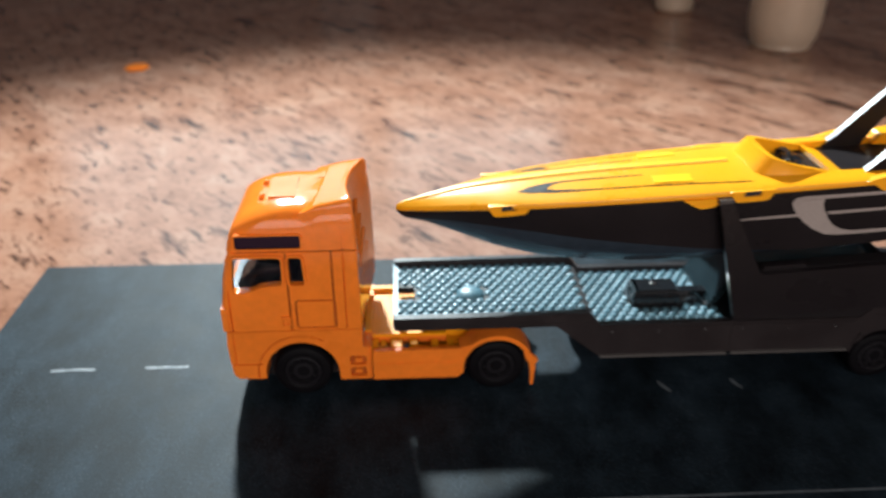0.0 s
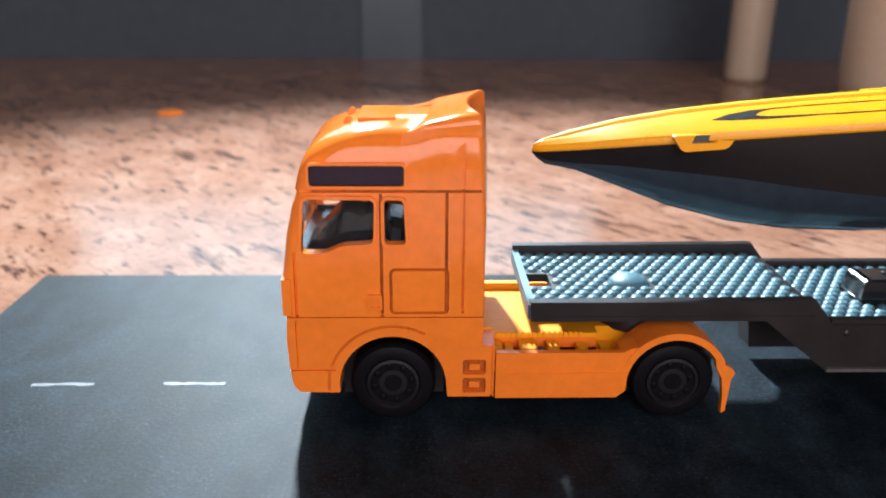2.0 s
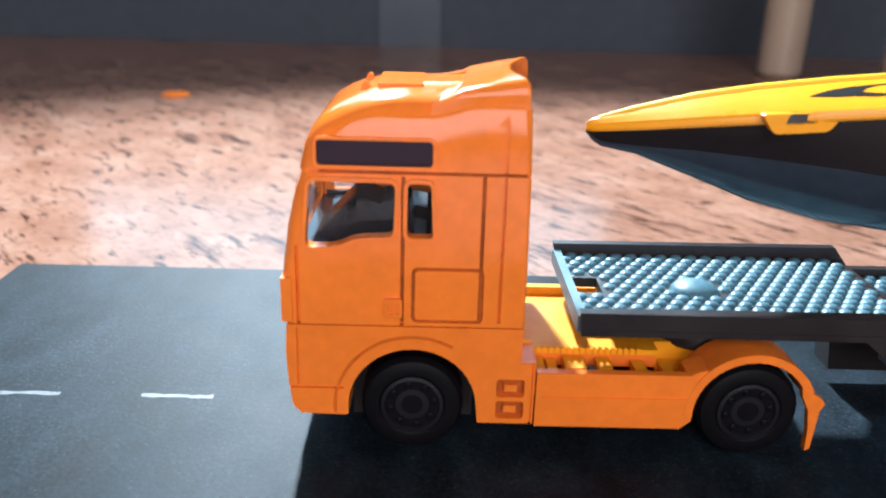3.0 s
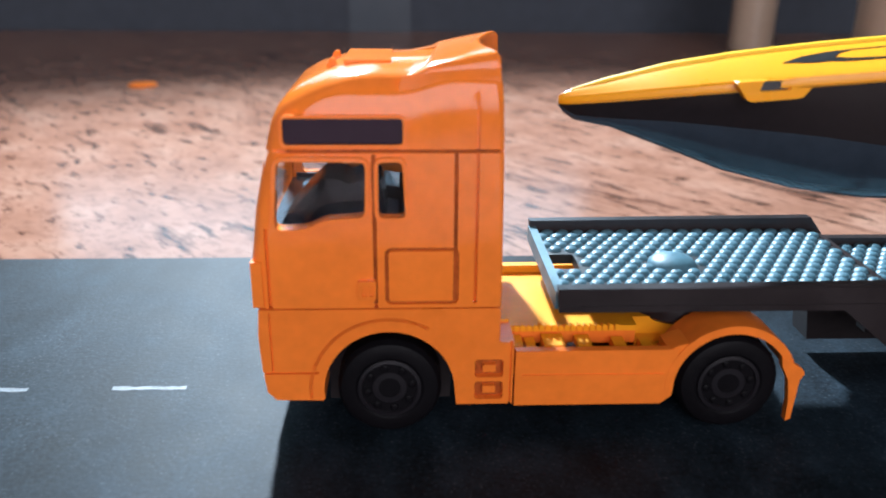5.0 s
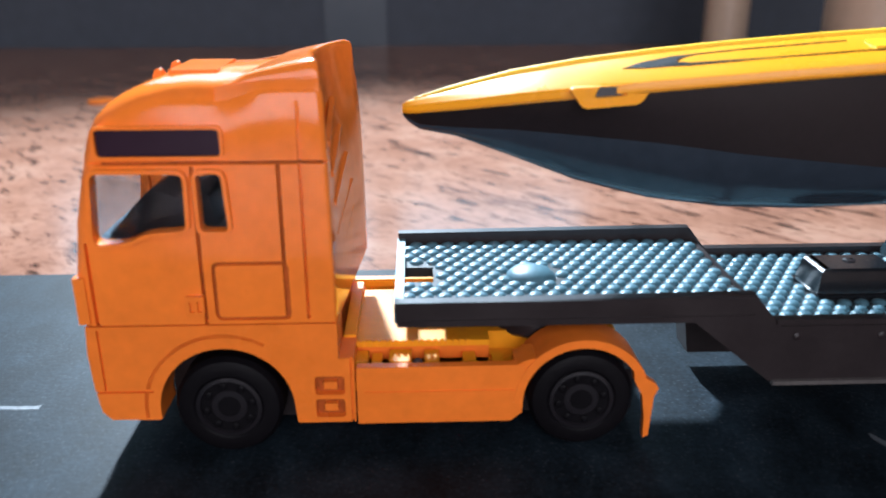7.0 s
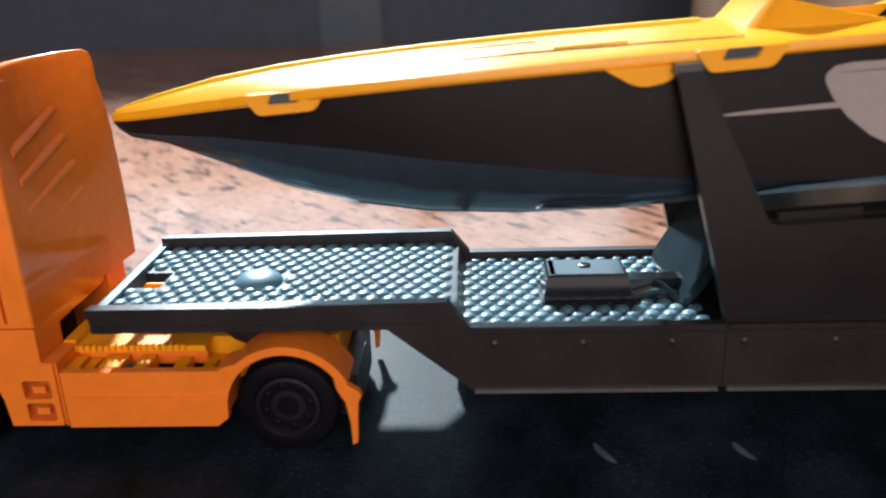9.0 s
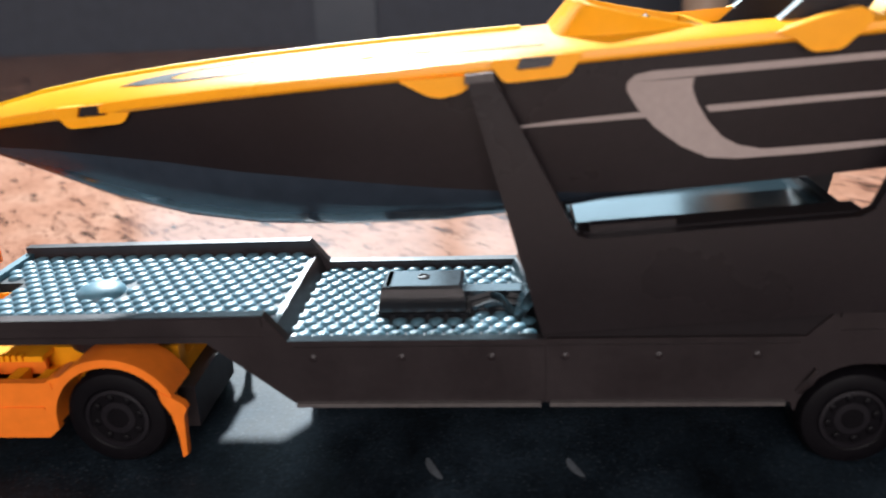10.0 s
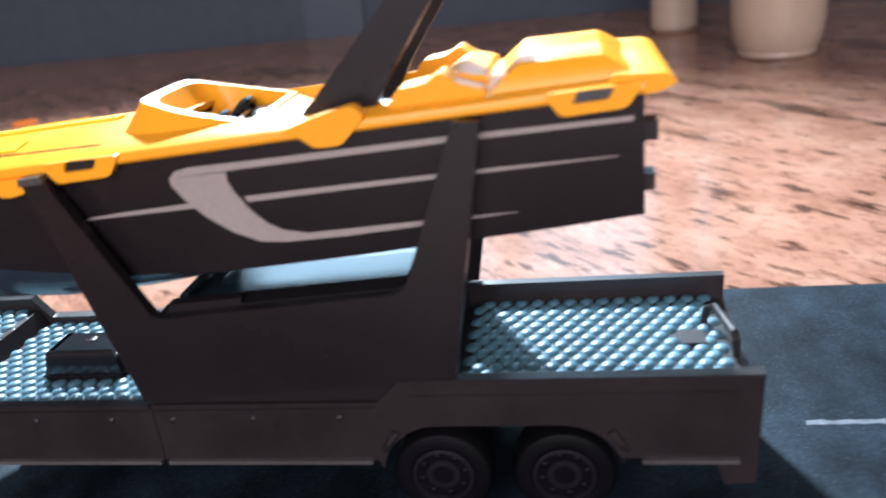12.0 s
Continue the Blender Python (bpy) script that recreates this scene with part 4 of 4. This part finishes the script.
inn1, inn0 = cowl_loop(50.4, 6.5, 61.0), cowl_loop(52.8, 6.6, 61.4)


def cowl_top(x):
    t = min(1, max(0, (x - 50.0) / 11.5))
    return 46.1 - 2.6 * t ** 0.8


rings(cowl, [[(x, BC + y, ref(x) + 2.8) for x, y in out0], [(x, BC + y, cowl_top(x) - 0.15) for x, y in out1], [(x, BC + y * 0.97, cowl_top(x)) for x, y in out1],
             [(x, BC + y, cowl_top(x)) for x, y in inn1], [(x, BC + y, 42.0) for x, y in inn0]], False, False)
part("cockpit_cowl", cowl, YELLOW, boat, "raised amber cockpit cowl", sharp=48)
for y in (-3.4, 3.4):
    sw = B()
    tube(sw, [(56.4 + 0.6 * math.sin(a), BC + y + 2.3 * math.cos(a), 42.6 + 1.0 * math.sin(a)) for a in [2 * math.pi * i / 18 for i in range(19)]], 0.5, 8)
    part("seat_ring", sw, GLOSS_BLACK, boat, "glossy black rounded seat top")
    ss = B()
    rings(ss, [[(58.5 + a * math.cos(t), BC + y + 2.8 * b * math.sin(t), z) for t in [2 * math.pi * i / 16 for i in range(16)]] for z, a, b in ((38.8, 2.4, 1), (41.4, 2.4, 1), (42.4, 2.0, 0.85), (42.7, 1.2, 0.6))])
    part("seat", ss, GLOSS_BLACK, boat, "black bucket seat")
# side brackets, seats behind and engine cover
for s in (-1, 1):
    def flank(a, c):
        a, c = BC + s * a, BC + s * c
        return min(a, c), max(a, c)
    br = B()
    prism(br, round_poly([(65.5, 43.3), (69.5, 44.6), (72.6, 45.3), (73.8, 44.3), (72.4, 42.8), (71.2, 41.7), (68.8, 41.6), (67.0, 42.9)], 0.5), *flank(10.0, 11.5), 0.3)
    part("side_bracket", br, YELLOW, boat)
    nt = B()
    prism(nt, round_poly([(32.6, 40.3), (41.0, 40.7), (38.4, 39.0), (36.6, 38.6), (35.4, 38.8)], 0.5), *flank(10.1, 11.45), 0.2)
    part("flange_tab", nt, YELLOW, boat)
    for x, w0 in ((2.0, 0.0), (45.0, 0.0), (93.8, 0.0)):
        hw, hb, ht, *_ = lerp_at(LINES, x)
        z = ref(x) + (hb + ht) / 2
        cl = B()
        sk = 0.0585
        pl = round_poly([(x - 4.2, z + 0.5 - 4.2 * sk), (x + 4.4, z + 0.5 + 4.4 * sk), (x + 3.0, z - 1.55 + 0.2), (x - 2.7, z - 1.7 - 0.1)], 0.6)
        prism(cl, pl, *flank(hw - 0.9, hw + 0.35), 0.2)
        tool = B()
        prism(tool, round_poly([(x - 1.7, z - 0.62 - 0.1), (x + 1.5, z - 0.62 + 0.1), (x + 2.0, z + 0.42 + 0.1), (x - 1.3, z + 0.5 - 0.1)], 0.25), *flank(hw - 0.1, hw + 1), 0)
        part("cleat_housing", carve(cl, tool), YELLOW, boat)
        part("cleat", prism(B(), round_poly([(x - 1.6, z - 0.55 - 0.1), (x + 1.4, z - 0.55 + 0.1), (x + 1.9, z + 0.36 + 0.1), (x - 1.2, z + 0.44 - 0.1)], 0.25), *flank(hw - 0.2, hw + 0.12), 0.1), GLOSS_BLACK, boat, "black cleat")
    sb = B()
    prism(sb, round_poly([(75.0, 43.8), (76.4, 45.9), (79.2, 46.3), (80.6, 47.2), (82.0, 46.1), (84.6, 45.4), (84.6, 43.8)], 0.5), *flank(5.4, 9.2), 0.35)
    part("rear_seat", sb, YELLOW, boat)
part("bench", prism(B(), round_poly([(78.8, 40.0), (79.6, 45.4), (81.5, 46.5), (84.6, 45.9), (84.6, 40.0)], 0.6), BC - 6.0, BC + 6.0, 0.4), YELLOW, boat)
eng = B()
rings(eng, [[(x, BC + y, z + 0.03 * (x - 84)) for x, y in ((x0, -w), (x1, -w), (x1, w), (x0, w))] for x0, x1, w, z in ((84.2, 99.4, 9.4, 43.6), (84.6, 98.6, 9.2, 44.7), (87.2, 95.4, 7.9, 46.8), (87.6, 94.8, 7.5, 47.05))])
bev(eng, eng.verts[:], 0.35)
part("engine_cover", eng, YELLOW, boat, "stepped amber engine cover")
tail = B()
prism(tail, round_poly([(95.0, 43.9), (99.6, 44.2), (101.2, 45.0), (100.2, 45.8), (95.5, 46.0)], 0.5), BC - 10.2, BC + 10.2, 0.4)
part("stern_lip", tail, YELLOW, boat)
for z, r in ((40.4, 0.9), (35.6, 0.8)):
    for y in (-7.4, 7.4):
        pg = B()
        box(pg, 97.6, 99.3 + (0.3 if z > 38 else 0), BC + y - 1.1, BC + y + 1.1, z - r, z + r, 0.3)
        part("stern_peg", pg, HULL_BLACK, boat)
# roll arch: two slanting legs and a cross bar
for s in (-1, 1):
    def across(a, c):
        a, c = BC + s * a, BC + s * c
        return min(a, c), max(a, c)
    lg = B()
    prism(lg, [(65.4, 42.8), (68.2, 45.3), (77.4, 55.0), (80.0, 56.6), (82.8, 56.2), (81.2, 54.6), (75.2, 46.2), (73.4, 43.0)], *across(6.9, 8.3), 0.2)
    part("arch_leg", lg, HULL_BLACK, boat, "black slanting arch leg")
part("arch_bar", prism(B(), [(77.2, 54.9), (79.8, 56.7), (84.5, 56.9), (84.5, 56.0), (81.4, 55.2), (78.2, 54.2)], BC - 8.3, BC + 8.3, 0.25), HULL_BLACK, boat, "black arch cross bar")


def flank_print(name, pairs, material, lift=0.06):
    """A thin printed band that follows the near flank, between pairs of points; its twin lies on the far one."""
    fine = []
    for (a, c), (e, g) in zip(pairs, pairs[1:]):
        n = max(1, int(max(abs(e[0] - a[0]), abs(g[0] - c[0])) / 2.5))
        for k in range(n):
            t = k / n
            fine.append(tuple((p[0] + (q[0] - p[0]) * t, p[1] + (q[1] - p[1]) * t) for p, q in ((a, e), (c, g))))
    fine.append(pairs[-1])
    for s in (-1, 1):
        bm = B()
        loops = []
        for pr in fine:
            at = [(x, BC - hull_side_y(x, z), z) for x, z in pr]
            loops.append([(x, BC + s * (y + d), z) for (x, y, z), d in ((at[0], -0.08), (at[1], -0.08), (at[1], lift), (at[0], lift))])
        rings(bm, loops)
        part(name, bm, material, boat, smooth=False)


flank_print("curved_stripe", [((53.3, 39.3), (59.2, 39.6)), ((53.3, 38.6), (59.1, 38.7)), ((54.2, 37.1), (59.6, 37.4)), ((56.0, 35.1), (60.8, 35.5)), ((58.4, 33.3), (62.2, 34.0)), ((61.0, 32.1), (63.7, 33.2)), ((63.6, 31.9), (66.0, 32.75)), ((70.0, 32.2), (70.0, 32.95)), ((79.0, 32.95), (79.0, 33.4))], GREY_PRINT)
flank_print("upper_stripe", [((53.3, 39.3), (54.0, 40.0)), ((54.5, 39.4), (55.5, 40.3)), ((62, 39.9), (62, 40.6)), ((80, 40.95), (80, 41.55)), ((97.4, 41.75), (97.4, 42.2))], GREY_PRINT)
flank_print("middle_stripe", [((60.8, 36.4), (60.4, 37.0)), ((70, 37.0), (70, 37.55)), ((86, 37.95), (86, 38.3)), ((96.0, 38.5), (96.0, 38.6))], GREY_PRINT)
flank_print("front_stripe", [((43.0, 35.35), (43.2, 35.55)), ((47, 35.6), (47, 36.0)), ((55.8, 36.1), (55.3, 36.65))], GREY_PRINT)
flank_print("rear_stripe", [((79.5, 33.0), (79.5, 33.4)), ((86.6, 33.65), (86.6, 33.7))], GREY_PRINT)


def deck_print(name, poly, material, lift=0.06):
    for s in (-1, 1):
        bm = B()
        rings(bm, [[(x, BC + s * y, deck_z(x, BC + s * y) + d) for x, y in poly] for d in (-0.25, lift)])
        part(name, bm, material, boat, smooth=False)


def ribbon(a, c, w, n=14):
    up = [(a[0] + (c[0] - a[0]) * i / n, a[1] + (c[1] - a[1]) * i / n + w / 2) for i in range(n + 1)]
    return up + [(x, y - w) for x, y in up[::-1]]


deck_print("hook_print", [(3.8, 4.6), (6.0, 3.7), (9.0, 3.2), (12.0, 3.15), (10.0, 4.0), (9.0, 4.9), (10.5, 5.6), (15.0, 6.3), (19.0, 6.75), (15.0, 6.7), (10.0, 6.2), (6.0, 5.4)], BLACK_PRINT)
deck_print("thin_stripe", ribbon((11.5, 3.2), (27.0, 3.6), 0.22), BLACK_PRINT)
deck_print("thin_stripe", ribbon((15.0, 6.55), (46.0, 8.6), 0.22), BLACK_PRINT)
deck_print("deck_pad", ribbon((28.5, 5.6), (35.5, 5.9), 2.4), BRIGHT_YELLOW, 0.18)
ridge = B()
rings(ridge, [[(x, BC + k * y, deck_z(x, BC) + d * k) for y, d in ((-0.8, -0.2), (-0.55, 0.3), (0.55, 0.3), (0.8, -0.2))] for x, k in ((-17.5, 0.3), (-14, 0.7), (-7, 1), (0, 1), (8, 1), (16, 1), (26, 1), (36, 1), (44, 1))])
part("spine_ridge", ridge, BRIGHT_YELLOW, boat, "raised yellow spine along the foredeck")
